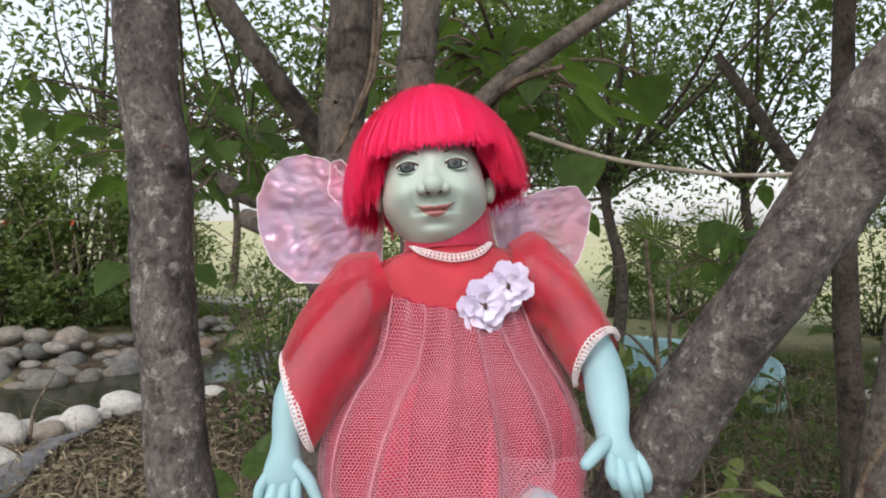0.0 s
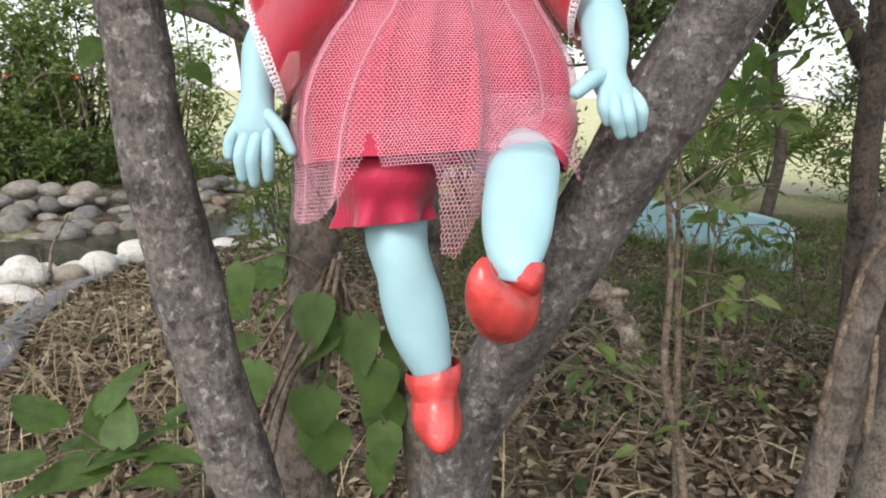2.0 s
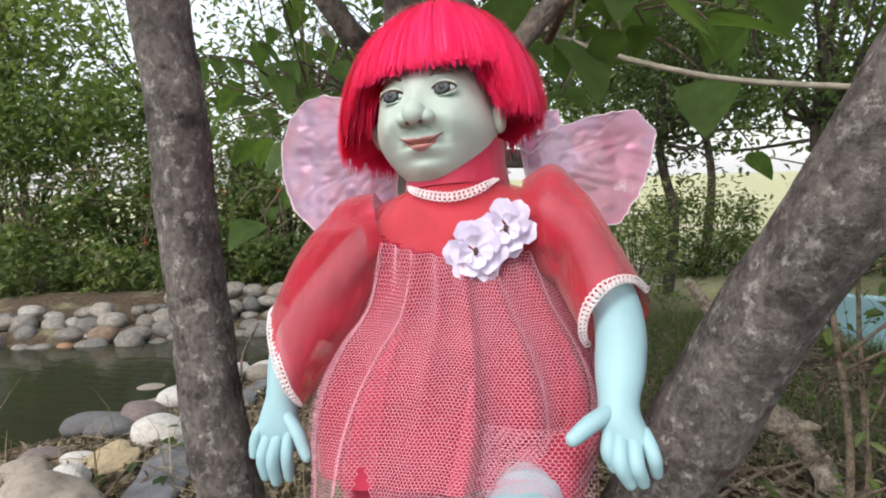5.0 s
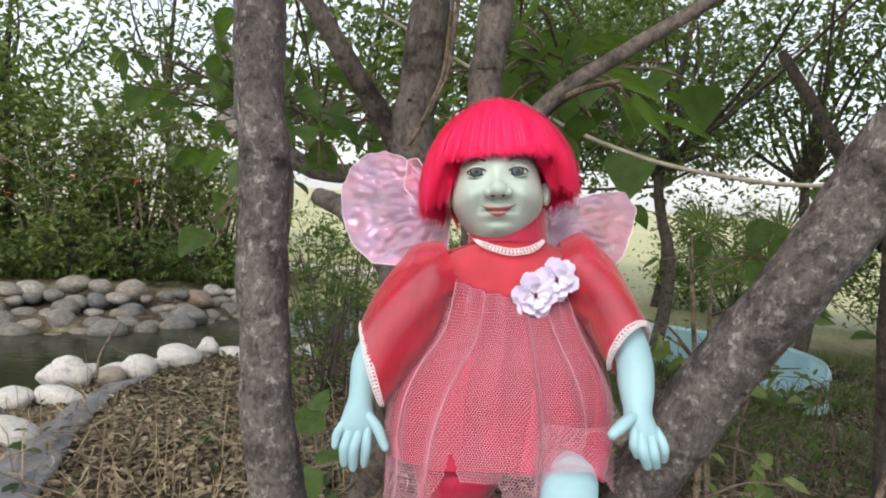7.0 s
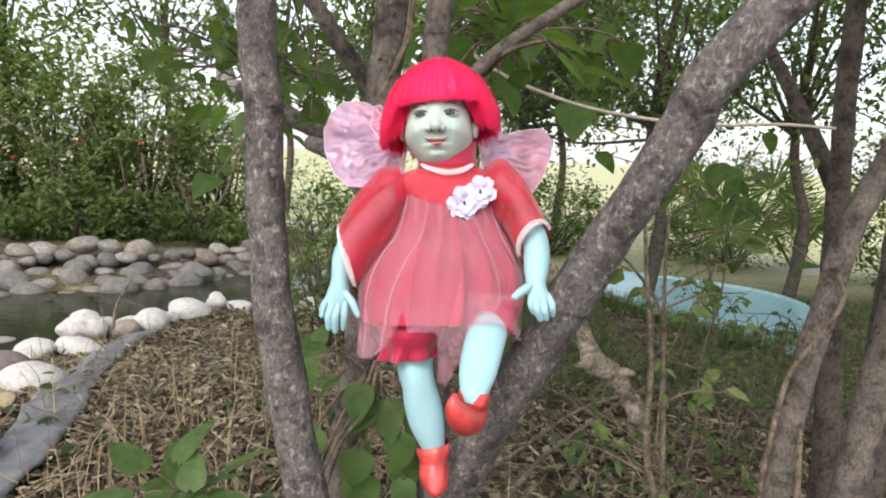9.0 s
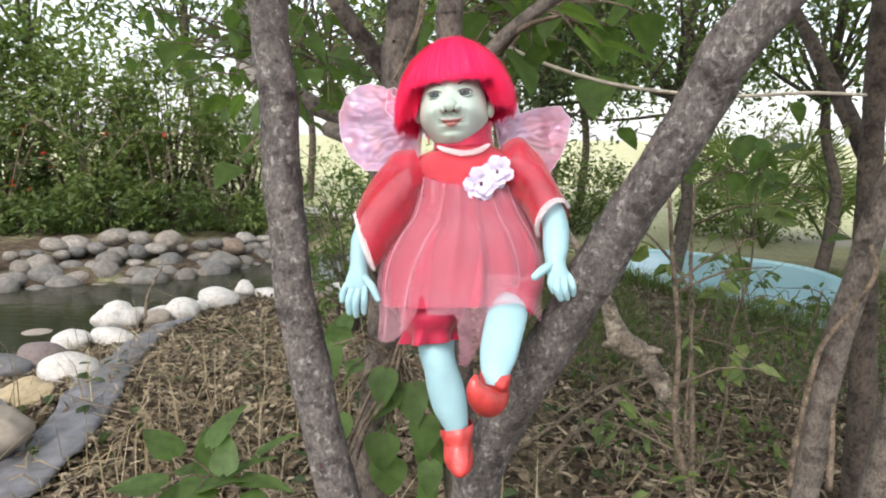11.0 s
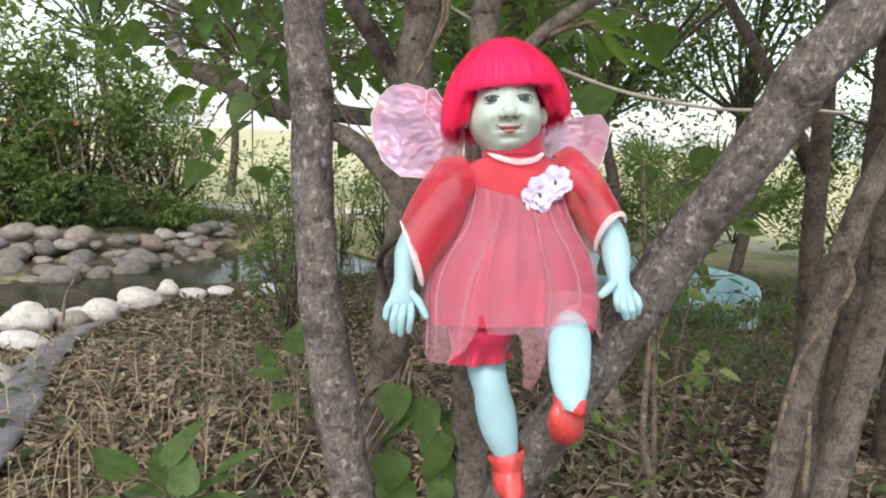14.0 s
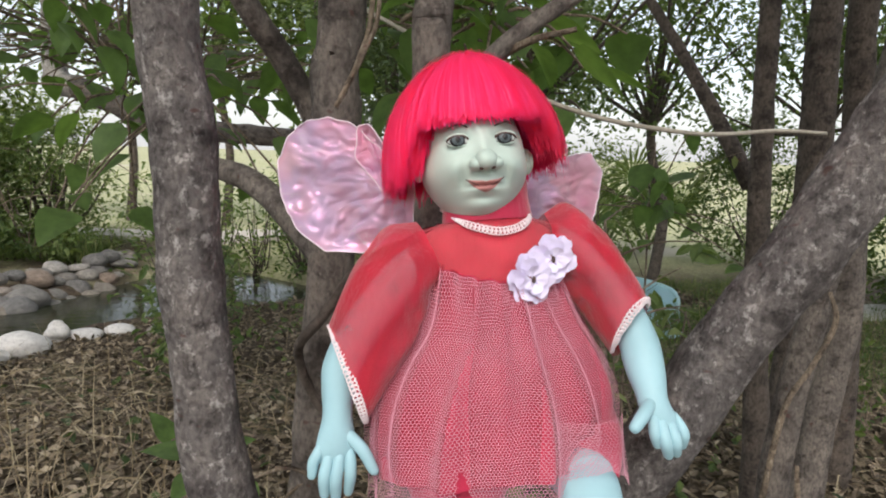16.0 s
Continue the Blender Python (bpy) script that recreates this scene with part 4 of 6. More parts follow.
# skirt: satin below, then a gathered white net of six-sided meshes over it
SKIRT = [((-59.8, 33.9, 164.8), (40.5, 33.9, 154.8), 39, (0, 0, 20.0)), ((-65.3, 33.9, 125.5), (50.0, 31.9, 124.3), 42, (0, 0, 14.0)), ((-77.6, 31.9, 101.0), (59.4, 29.9, 101.0), 46.5, (0, 0, 9.0)), ((-86.2, 29.9, 76.7), (65.0, 28.0, 76.7), 52, (0, 0, 5.0)), ((-89.4, 29.9, 49.8), (63.0, 26.0, 52.6), 58, (0, 0, 2.0)), ((-87.8, 29.9, 25.5), (55.2, 24.0, 31.4), 64), ((-90.8, 26.0, -3.9), (49.5, 22.0, 2.3), 64), ((-99.0, 24.0, -37.0), (41.3, 20.1, -34.6), 62)]


# folds of the net: turn, drift towards the hem, height, how far down they reach, breadth
FOLDS = [(0.30, -0.05, 0.06, 1.0, 0.9), (0.78, -0.34, 0.10, 0.9, 1.2), (1.22, -0.38, 0.11, 1.0, 0.8), (1.46, -0.02, 0.07, 0.6, 0.7), (1.72, 0.10, 0.12, 1.0, 0.75), (2.02, 0.34, 0.09, 0.9, 0.9), (2.42, 0.34, 0.10, 0.8, 1.2), (2.88, 0.05, 0.06, 1.0, 0.9)]


def gather(w, t):
    w = w % (2 * math.pi)
    if w > math.pi:
        return 0.6 * (0.20 * (1 - abs(math.sin(w * 5.5))) ** 1.7 - 0.06) * math.sin(w) ** 2
    s = -0.055
    for c, drift, high, reach, broad in FOLDS:
        d = w - c - drift * t
        fade = 0.45 + 0.55 * math.sin(min(1.0, t / 0.3) * math.pi / 2)
        fade *= 1 - 0.8 * min(1.0, max(0.0, (t - 0.45 * reach) / (0.55 * reach))) ** 2
        wide = (0.05 + 0.13 * t) * broad
        # one flank steep, the other easy
        wide *= 0.75 if d * drift > 0 else 1.35
        s += 1.3 * high * fade * math.exp(-(abs(d) / wide) ** 1.5)
    pinch = math.exp(-((t - 0.02) / 0.06) ** 2)
    return s + 0.014 * math.sin(w * 17 + 1 + 3 * t) * t + 0.03 * pinch * math.sin(w * 26) + 0.016 * math.sin(w * 7 + 6 * t) * math.sin(5 * t + 2 * w)


net_grid = rings(SKIRT, 280, 10, lambda w, t: 0.035 + gather(w, t))
sat_grid = rings(SKIRT[:6], 200, 8, lambda w, t: -0.035 + 0.95 * gather(w, t * 0.7) - 0.03 * math.sin(w * 9 + 1) * t)
cut = int(len(sat_grid) * 0.985)
add_rings(sat_grid[:cut], M_SATIN)
add_rings(rings(SKIRT[:6], 200, 8, lambda w, t: -0.01 + 0.75 * gather(w, t * 0.7 + 0.05))[:cut], M_SHEER)


def hem(u):
    """How far down the net reaches (0 to 1) by the turn u: a ragged edge of points."""
    keys = [(-0.15, 0.80), (0, 0.80), (0.12, 0.86), (0.22, 0.85), (0.30, 0.80), (0.335, 0.74), (0.355, 0.62), (0.375, 0.735), (0.49, 0.735), (0.505, 0.79), (0.535, 0.93), (0.575, 0.94), (0.61, 0.86), (0.645, 0.80), (0.70, 0.76), (0.78, 0.72), (0.83, 0.70), (0.87, 0.80), (0.90, 0.78), (0.93, 0.70), (1.05, 0.66), (1.2, 0.7)]
    return np.interp(u, [k[0] for k in keys], [k[1] for k in keys])


def net_point(u, t):
    """u: 0 to 1 over the front from one side to the other; t: 0 top to 1."""
    n, m = net_grid.shape[:2]
    a = (u * 0.5 * m) % m
    b = min(max(t, 0), 0.9999) * (n - 1)
    i, j = int(b), int(a)
    fb, fa = b - i, a - j
    j2 = (j + 1) % m
    return (net_grid[i, j % m] * (1 - fa) + net_grid[i, j2] * fa) * (1 - fb) + (net_grid[i + 1, j % m] * (1 - fa) + net_grid[i + 1, j2] * fa) * fb


def build_net():
    du, dt = 1 / 122.0, 1 / 106.0
    v, f = [], []

    def thread(a, b, wide=0.15):
        if max(a[1] - hem(a[0]), b[1] - hem(b[0])) > 0 or min(a[1], b[1]) < 0:
            return
        p, q = net_point(*a), net_point(*b)
        d = q - p
        L = np.linalg.norm(d)
        if L < 1e-6:
            return
        mid = (p + q) / 2
        out = np.array([mid[0] * 0.4, mid[1] - 35, 0])
        s = np.cross(d, out)
        s *= wide / (np.linalg.norm(s) + 1e-9)
        o = len(v)
        v.extend([p - s, p + s, q + s, q - s])
        f.append((o, o + 1, o + 2, o + 3))

    for i in range(0, 106):
        for j in range(-18, 142):
            u, t = (j + 0.5 * (i % 2)) * du, i * dt
            top, left, right, low = (u, t), (u - du / 2, t + dt * 0.34), (u + du / 2, t + dt * 0.34), (u - du / 2, t + dt)
            thread(top, left)
            thread(top, right)
            thread(left, low)
    add(v, f, M_NET)
    # narrow doubled edge along the hem and the ridges of the gathers
    for u0, u1 in ((0.0, 0.33), (0.375, 0.49), (0.51, 0.62), (0.65, 0.85)):
        for u in np.arange(u0, u1, 0.004):
            thread((u, hem(u) - 0.002), (u + 0.004, hem(u + 0.004) - 0.002), 0.25)


build_net()


def build_knee_net():
    """A corner of the net that lies over the raised knee and hangs down beside it."""
    tl, tr, bl, br = (np.array(q) for q in ((2.5, -19.3, 60.3), (63.2, -5.5, 58.6), (9.0, -34.0, 30.0), (60.0, -13.0, 14.0)))
    n = 21
    v, f = [], []

    def at(a, b):
        q = (tl * (1 - a) + tr * a) * (1 - b) + (bl * (1 - a) + br * a) * b
        bow = math.sin(math.pi * min(1.0, max(0.0, a)) ** 1.15)
        return q + np.array([0, -19.5 * bow - 1.2 * math.sin(a * 17 + b * 4), 13.0 * b * b * bow - 0.5 * b * math.sin(a * 23)])

    for i in range(n):
        for j in range(n):
            a, b = (j + 0.5 * (i % 2)) / n, i / n
            for p0, p1 in (((a, b), (a - 0.5 / n, b + 0.34 / n)), ((a, b), (a + 0.5 / n, b + 0.34 / n)), ((a - 0.5 / n, b + 0.34 / n), (a - 0.5 / n, b + 1 / n))):
                p, q = at(*p0), at(*p1)
                s = np.cross(q - p, np.array([0.0, -1, 0.3]))
                s *= 0.14 / (np.linalg.norm(s) + 1e-9)
                o = len(v)
                v.extend([p - s, p + s, q + s, q - s])
                f.append((o, o + 1, o + 2, o + 3))
    add(v, f, M_NET)


build_knee_net()

# bloomers, legs and shoes
ruffle = lambda w, t: 0.05 * math.sin(w * 6 + 1) * t + 0.15 * (math.sin(w * 7) + 0.5 * math.sin(w * 11 + 1)) * max(0, t - 0.6) * 1.6
add_rings(rings([((-75.9, 29.9, 47.1), (-8.5, 29.9, 47.1), 40), ((-69.8, 12.2, 21.9), (-9.6, 12.2, 21.9), 34), ((-66.0, 10.2, 6.4), (-15.9, 10.2, 8.0), 27), ((-68.1, 10.2, -5.6), (-15.9, 10.2, -1.4), 26)], 90, 6, ruffle), M_SATIN)
add_rings(rings([((-8.5, 29.9, 60.5), (69.6, 29.9, 60.5), 34), ((5.6, 5.3, 48.4), (63.5, 5.3, 46.9), 30), ((27.7, -4.5, 42.4), (56.7, -4.5, 33.7), 22), ((32.6, -9.4, 35.6), (51.8, -9.4, 22.5), 17)], 90, 6, ruffle), M_SATIN)
add_rings(rings([((-52.6, 18.1, 18.6), (-16.6, 18.1, 18.6), 20), ((-53.6, 14.2, 2.2), (-17.9, 14.2, 2.2), 19), ((-51.9, 10.2, -16.0), (-18.5, 10.2, -14.5), 18), ((-46.7, 9.3, -33.6), (-15.5, 9.3, -28.4), 17), ((-44.6, 12.2, -48.8), (-10.1, 12.2, -44.6), 17.5), ((-38.9, 14.2, -69.2), (-6.8, 14.2, -63.9), 16.5), ((-28.8, 16.1, -87.6), (-5.6, 16.1, -83.4), 13), ((-25.1, 17.1, -97.4), (-5.1, 17.1, -95.3), 12)], 30, 6), M_BLUE, (True, True))
add_tube([(22.7, 44.7, 46.2), (24.8, 15.2, 38.4), (27.3, -11.4, 29.2), (27.7, -24.2, 24.5)], [21, 20.5, 19, 17], M_BLUE, 24, 5)
add_rings(rings([((27.3, -11.4, 40.8), (31.3, -11.4, 40.3), 3), ((18.6, -13.4, 39.0), (40.6, -13.4, 36.9), 12), ((11.5, -19.3, 32.4), (45.7, -19.3, 28.5), 18.5), ((7.9, -31.1, 22.8), (43.4, -31.1, 18.9), 18), ((2.9, -48.8, 6.7), (36.8, -48.8, 3.9), 17), ((0.4, -62.6, -6.0), (30.6, -62.6, -9.7), 16), ((0.8, -73.4, -16.8), (23.3, -73.4, -20.4), 13), ((2.8, -76.4, -25.2), (18.4, -76.4, -27.0), 10.5)], 30, 6), M_BLUE, (True, True))
# hanging shoe, toe down
add_rings(rings([((-30.9, 16.1, -87.7), (-1.0, 16.1, -81.3), 17.5), ((-31.5, 15.2, -92.6), (-0.4, 15.2, -88.4), 18), ((-29.5, 14.2, -98.6), (-1.5, 14.2, -95.5), 17), ((-28.4, 13.2, -101.5), (-2.2, 13.2, -99.2), 16.3), ((-28.9, 12.2, -104.3), (-1.7, 12.2, -104.3), 17), ((-28.5, 8.3, -114.5), (-0.9, 8.3, -115.6), 17), ((-24.5, 4.3, -122.6), (-4.3, 4.3, -123.6), 14), ((-18.9, 1.4, -126.7), (-10.2, 1.4, -127.7), 8), ((-15.9, 0.4, -128.4), (-13.8, 0.4, -128.9), 2)], 40, 6, lambda w, t: 0.035 * math.sin(w * 3 + 5 * t) + 0.03 * math.sin(w * 7 + 9 * t + 1) * (1 - 0.6 * t)), M_SHOE, (False, True))
# raised shoe, with its curled-up toe pointing forward
add_tube([(10.8, -72.4, -17.0), (11.8, -71.4, -26.2), (11.8, -71.4, -36.1), (7.8, -79.3, -39.7), (2.6, -88.2, -37.6), (-2.4, -95.0, -32.0), (-5.3, -99.0, -25.6), (-5.8, -100.0, -20.3), (-4.4, -99.0, -14.9)], [11.4, 11.6, 12.2, 12.6, 11.8, 9.8, 7.2, 4.6, 1.3], M_SHOE, 28, 6)
# its turned-down cuff, open at the instep
add_rings(rings([((2.1, -73.4, -18.6), (23.3, -73.4, -21.7), 11), ((1.4, -71.4, -15.4), (25.3, -71.4, -19.4), 13.5), ((0.9, -72.4, -18.3), (25.2, -72.4, -23.3), 14.5), ((1.7, -73.4, -23.5), (23.3, -73.4, -30.3), 14), ((4.0, -72.4, -27.8), (20.7, -72.4, -34.1), 12)], 36, 5, lambda w, t: 0.05 * math.sin(w * 3 + 1) * t), M_SHOE)


def flower(c, r, tilt):
    """A ruffled cloth blossom: three crowded rounds of petals."""
    turn = Euler(tilt).to_matrix()
    for ringk, (n, rr, lift) in enumerate(((6, 1.0, 0.0), (5, 0.8, 2.6), (4, 0.52, 5.0))):
        for k in range(n):
            w0 = 2 * math.pi * (k + 0.5 * ringk) / n + rng.normal(0, 0.1)
            v = []
            for i in range(6):
                for j in range(9):
                    t, s = i / 5, (j / 8 - 0.5)
                    rad = r * rr * (0.12 + 0.88 * t) * (1 - 0.34 * (abs(j - 4) / 4) ** 2.5 * t + 0.035 * math.sin(j * 2.3 + k * 2 + ringk) * t)
                    w = w0 + s * (1.12 * 2 * math.pi / n) * (0.5 + 0.6 * t)
                    q = Vector((math.cos(w) * rad, -lift - 3.0 * t * t * (1 - abs(s)) + 1.0 * t * math.sin(j * 1.1 + 2 * k) - 1.6 * abs(s) * t, math.sin(w) * rad))
                    v.append(np.array(c) + np.array(turn @ q))
            add(v, grid_faces(6, 9, False), M_PETAL)
    add_ball(np.array(c) + np.array(turn @ Vector((0, -6, 0))), (1.2, 1.2, 2.2), M_BROW_SHADE, 6)


flower((4.8, -3.5, 142.2), 16.5, (0.1, 0.0, 0.15))
flower((21.6, 0.4, 153.9), 15.5, (0.15, 0.3, -0.15))


def wing(outline, root, seed):
    """A lobe of crinkled film inside a thin rim."""
    corners = np.array([*outline, outline[0]], float)
    ring = np.concatenate([np.linspace(a, b, 11, endpoint=False) for a, b in zip(corners, corners[1:])] + [corners[-1:]])
    ring = ring + np.array([[noise.noise(Vector(p * 0.2)) * 1.2, 0, noise.noise(Vector(p * 0.2) + Vector((5, 0, 0))) * 1.2] for p in ring])
    n, rows = len(ring), 30
    v = []
    for i in range(rows):
        t = i / (rows - 1)
        for p in ring:
            q = np.array(root) + (p - np.array(root)) * t
            k = noise.noise(Vector(q * 0.045) + Vector((seed, 0, 0))) * 5 + (1 - abs(noise.noise(Vector(q * 0.06) + Vector((0, seed, 0)))) * 2) * 2.5
            k += (1 - 3.0 * abs(noise.noise(Vector((q[0] * 0.07 + q[2] * 0.05, q[2] * 0.13 - q[0] * 0.04, seed))))) * 2.0
            v.append(q + np.array([0, k * min(1, 3 * (1 - t) + 0.15), 0]))
    add(v, grid_faces(rows, n), M_FILM)
    # folded edge, its glare put into the pale colour
    add_tube(ring[::2], [0.42] * len(ring[::2]), M_RIM, 6, 2)


wing([(-76.7, 67.3, 237.6), (-87.8, 71.2, 248.9), (-103.1, 75.2, 254.5), (-119.2, 79.1, 251.4), (-130.1, 83.1, 243.1), (-138.0, 85.0, 224.2), (-135.4, 83.1, 199.2), (-126.1, 79.1, 178.1), (-108.5, 71.2, 163.8), (-83.3, 63.4, 161.7), (-52.0, 59.4, 172.5), (-49.2, 59.4, 209.2)], (-66.2, 61.4, 203.9), 1)
wing([(-69.1, 63.4, 234.4), (-77.8, 67.3, 249.0), (-85.3, 68.3, 247.0), (-87.6, 67.3, 225.0), (-69.1, 63.4, 201.4)], (-72.0, 64.4, 227.2), 2)
wing([(25.0, 67.3, 212.4), (51.6, 73.2, 222.8), (82.3, 83.1, 232.6), (97.6, 89.0, 233.3), (109.1, 92.9, 221.1), (105.5, 92.9, 200.9), (96.4, 89.0, 179.6), (83.1, 81.1, 160.9), (56.8, 69.3, 162.4), (30.1, 61.4, 178.4)], (36.2, 65.3, 193.2), 3)
wing([(20.6, 63.4, 212.8), (39.6, 69.3, 231.2), (48.6, 72.2, 233.0), (50.2, 71.2, 222.4), (30.3, 63.4, 204.3)], (32.4, 66.3, 216.2), 4)

doll_mesh = mesh("fairy_doll", np.concatenate(doll_v) * 0.001, doll_f)
doll_mesh.polygons.foreach_set("material_index", doll_m)
doll_mesh.polygons.foreach_set("use_smooth", [True for k in doll_m])
for m_ in DOLL_MATS:
    doll_mesh.materials.append(m_)
doll = tagged(new("fairy_doll", doll_mesh), "winged pixie doll in red net dress sitting in a tree fork", "doll")
doll.matrix_world = Matrix([*[[0.9962, -0.0808, -0.0333, 0.3304], [0.0853, 0.9817, 0.1704, 1.1907], [0.0189, -0.1726, 0.9848, 1.0849]], [0, 0, 0, 1]])


# ---- stones round the pond ----
def stone_mesh(seed, flat=1.0, angular=0.0):
    bm = bmesh.new()
    bmesh.ops.create_icosphere(bm, subdivisions=4, radius=0.5)
    for v in bm.verts:
        p = v.co.copy()
        k = 1 + 0.16 * noise.noise(p * 1.8 + Vector((seed * 3.1, 0, 0))) + 0.05 * noise.noise(p * 5 + Vector((0, seed, 0)))
        if angular:
            q = p.normalized()
            k *= 1 - angular * 0.35 * (1 - max(abs(q.x), abs(q.y), abs(q.z)) ** 2) + angular * 0.12 * noise.noise(q * 2 + Vector((seed, 1, 2)))
        v.co = p * k
        v.co.z *= flat
    me = bpy.data.meshes.new("stone")
    bm.to_mesh(me)
    bm.free()
    me.polygons.foreach_set("use_smooth", [True] * len(me.polygons))
    return me


STONES = [stone_mesh(k) for k in range(7)]
STONES_ANG = [stone_mesh(20 + k, 1.0, 1.0) for k in range(3)]


def stone(x, y, z, w, d, h, seed, mat=STONE, ang=False, label="", turn=None):
    base = (STONES_ANG if ang else STONES)[seed % (3 if ang else 7)]
    me = base
    if mat is not STONE:
        me = base.copy()
    if not me.materials:
        me.materials.append(mat)
    ob = new("stone", me)
    r = random.Random(seed * 77 + 5)
    ob.matrix_world = pose(x, y, z, r.uniform(-10, 10), r.uniform(-10, 10), turn if turn is not None else r.uniform(-25, 25)) @ Matrix.Diagonal((w, d, h, 1))
    return tagged(ob, label or "rounded grey river stone bordering the pond", "stone", "stones round the pond")


PALE = tinted_stone("pale_stone", (0.55, 0.53, 0.50))
PURPLE = tinted_stone("purple_stone", (0.18, 0.145, 0.14))
SLATE = tinted_stone("slate_stone", (0.13, 0.13, 0.135))
TAN = tinted_stone("tan_stone", (0.30, 0.26, 0.22))
OCHRE = tinted_stone("ochre_stone", (0.40, 0.32, 0.2))
RUST = tinted_stone("rust_stone", (0.24, 0.14, 0.08))
WORDS = {PALE: "pale whitish smooth stone on the pond's edge", PURPLE: "dark purplish rounded stone beside the pond", SLATE: "dark slate-grey flat stone beside the pond", TAN: "large tan and grey boulder on leaf litter", OCHRE: "flat yellow-ochre stone slab lying on the ground", RUST: "rust-brown stone in the far pond bank"}
# foot of each near stone, its width, depth and height
for k, ((x, y, _), w, d, h, mat, ang) in enumerate((
        ((-1.427, 3.114, 0.203), 0.255, 0.2, 0.15, PALE, 0), ((-1.863, 4.2, 0.088), 0.29, 0.22, 0.21, PALE, 1), ((-1.744, 3.944, 0.092), 0.27, 0.16, 0.105, PALE, 0),
        ((-1.928, 3.871, 0.088), 0.2, 0.2, 0.11, PALE, 0), ((-1.813, 3.481, 0.098), 0.24, 0.2, 0.17, PURPLE, 0), ((-1.911, 3.365, 0.099), 0.26, 0.16, 0.12, SLATE, 0),
        ((-1.687, 4.315, 0.09), 0.19, 0.18, 0.12, TAN, 0), ((-1.598, 4.479, 0.091), 0.21, 0.2, 0.16, PALE, 0), ((-1.553, 4.627, 0.089), 0.12, 0.14, 0.1, PALE, 1),
        ((-1.497, 4.811, 0.089), 0.27, 0.22, 0.15, PALE, 0), ((-1.427, 5.085, 0.088), 0.16, 0.14, 0.15, PALE, 1), ((-1.275, 5.121, 0.09), 0.2, 0.14, 0.07, PALE, 0),
        ((-1.202, 2.305, 0.26), 0.36, 0.3, 0.25, TAN, 1), ((-1.372, 2.583, 0.26), 0.2, 0.16, 0.12, PALE, 1), ((-1.851, 2.936, 0.167), 0.2, 0.14, 0.08, PURPLE, 0),
        ((-1.637, 2.656, 0.239), 0.22, 0.16, 0.1, TAN, 0), ((-1.56, 2.832, 0.228), 0.2, 0.12, 0.06, PALE, 0), ((-2.038, 3.42, 0.09), 0.34, 0.16, 0.13, SLATE, 0),
        ((-1.092, 2.126, 0.257), 0.15, 0.15, 0.12, TAN, 0), ((-0.772, 5.229, 0.096), 0.16, 0.14, 0.1, PALE, 0), ((-0.851, 5.124, 0.097), 0.14, 0.12, 0.09, TAN, 0), ((-1.102, 5.19, 0.092), 0.2, 0.15, 0.08, PALE, 0),
        ((-1.814, 4.32, 0.089), 0.2, 0.17, 0.13, PALE, 1), ((-1.717, 4.454, 0.088), 0.2, 0.17, 0.1, PALE, 0))):
    stone(x, y, z_at(x, y) + h * 0.36, w, d, h, k, mat, bool(ang), WORDS[mat])
x, y, _ = (-1.397, 2.785, 0.25)
stone(x, y, z_at(x, y) + 0.03, 0.24, 0.3, 0.06, 61, OCHRE, True, WORDS[OCHRE], 20)
stone(-2.25, 4.1, -0.01, 0.25, 0.18, 0.07, 62, TAN, False, "half-sunk stone in shallow pond water")
stone(-2.5, 4.35, -0.02, 0.22, 0.16, 0.07, 63, TAN, False, "half-sunk stone in shallow pond water")
stone(-2.15, 3.72, 0.0, 0.35, 0.2, 0.1, 64, TAN, False, "half-sunk stone in shallow pond water")

# far bank: courses of rounded stones along the water's edge
rr = random.Random(8)
far = spline([(x, y, 0) for x, y in FAR_EDGE[:6]], 40)
lens = np.concatenate([[0], np.cumsum(np.linalg.norm(np.diff(far, axis=0), axis=1))])
k = 100
for row, (back, up, lo, hi, start, stop) in enumerate(((-0.13, -0.02, 0.16, 0.33, 2.0, 8.4), (0.0, 0.04, 0.15, 0.32, 2.0, 8.7), (0.13, 0.12, 0.13, 0.27, 2.0, 8.8), (0.26, 0.19, 0.11, 0.24, 2.0, 8.8), (0.38, 0.26, 0.2, 0.3, 5.8, 7.0))):
    t = start
    while t < stop:
        w = rr.uniform(lo, hi)
        x = float(np.interp(t, lens, far[:, 0])) - 0.35 * back + rr.uniform(-0.04, 0.04)
        y = float(np.interp(t, lens, far[:, 1])) + back + rr.uniform(-0.04, 0.04)
        h = w * rr.uniform(0.42, 0.8)
        mat = STONE
        if rr.random() < 0.14 and row < 4:
            mat = RUST
        elif rr.random() < 0.12:
            mat = PALE
        elif rr.random() < 0.2:
            mat = PURPLE
        stone(x, y, up + rr.uniform(-0.04, 0.04), w, w * 0.8, h, k, mat, False, WORDS.get(mat, ""))
        t += w * rr.uniform(0.76, 0.95) * (1 if row < 3 else 1.15)
        k += 1


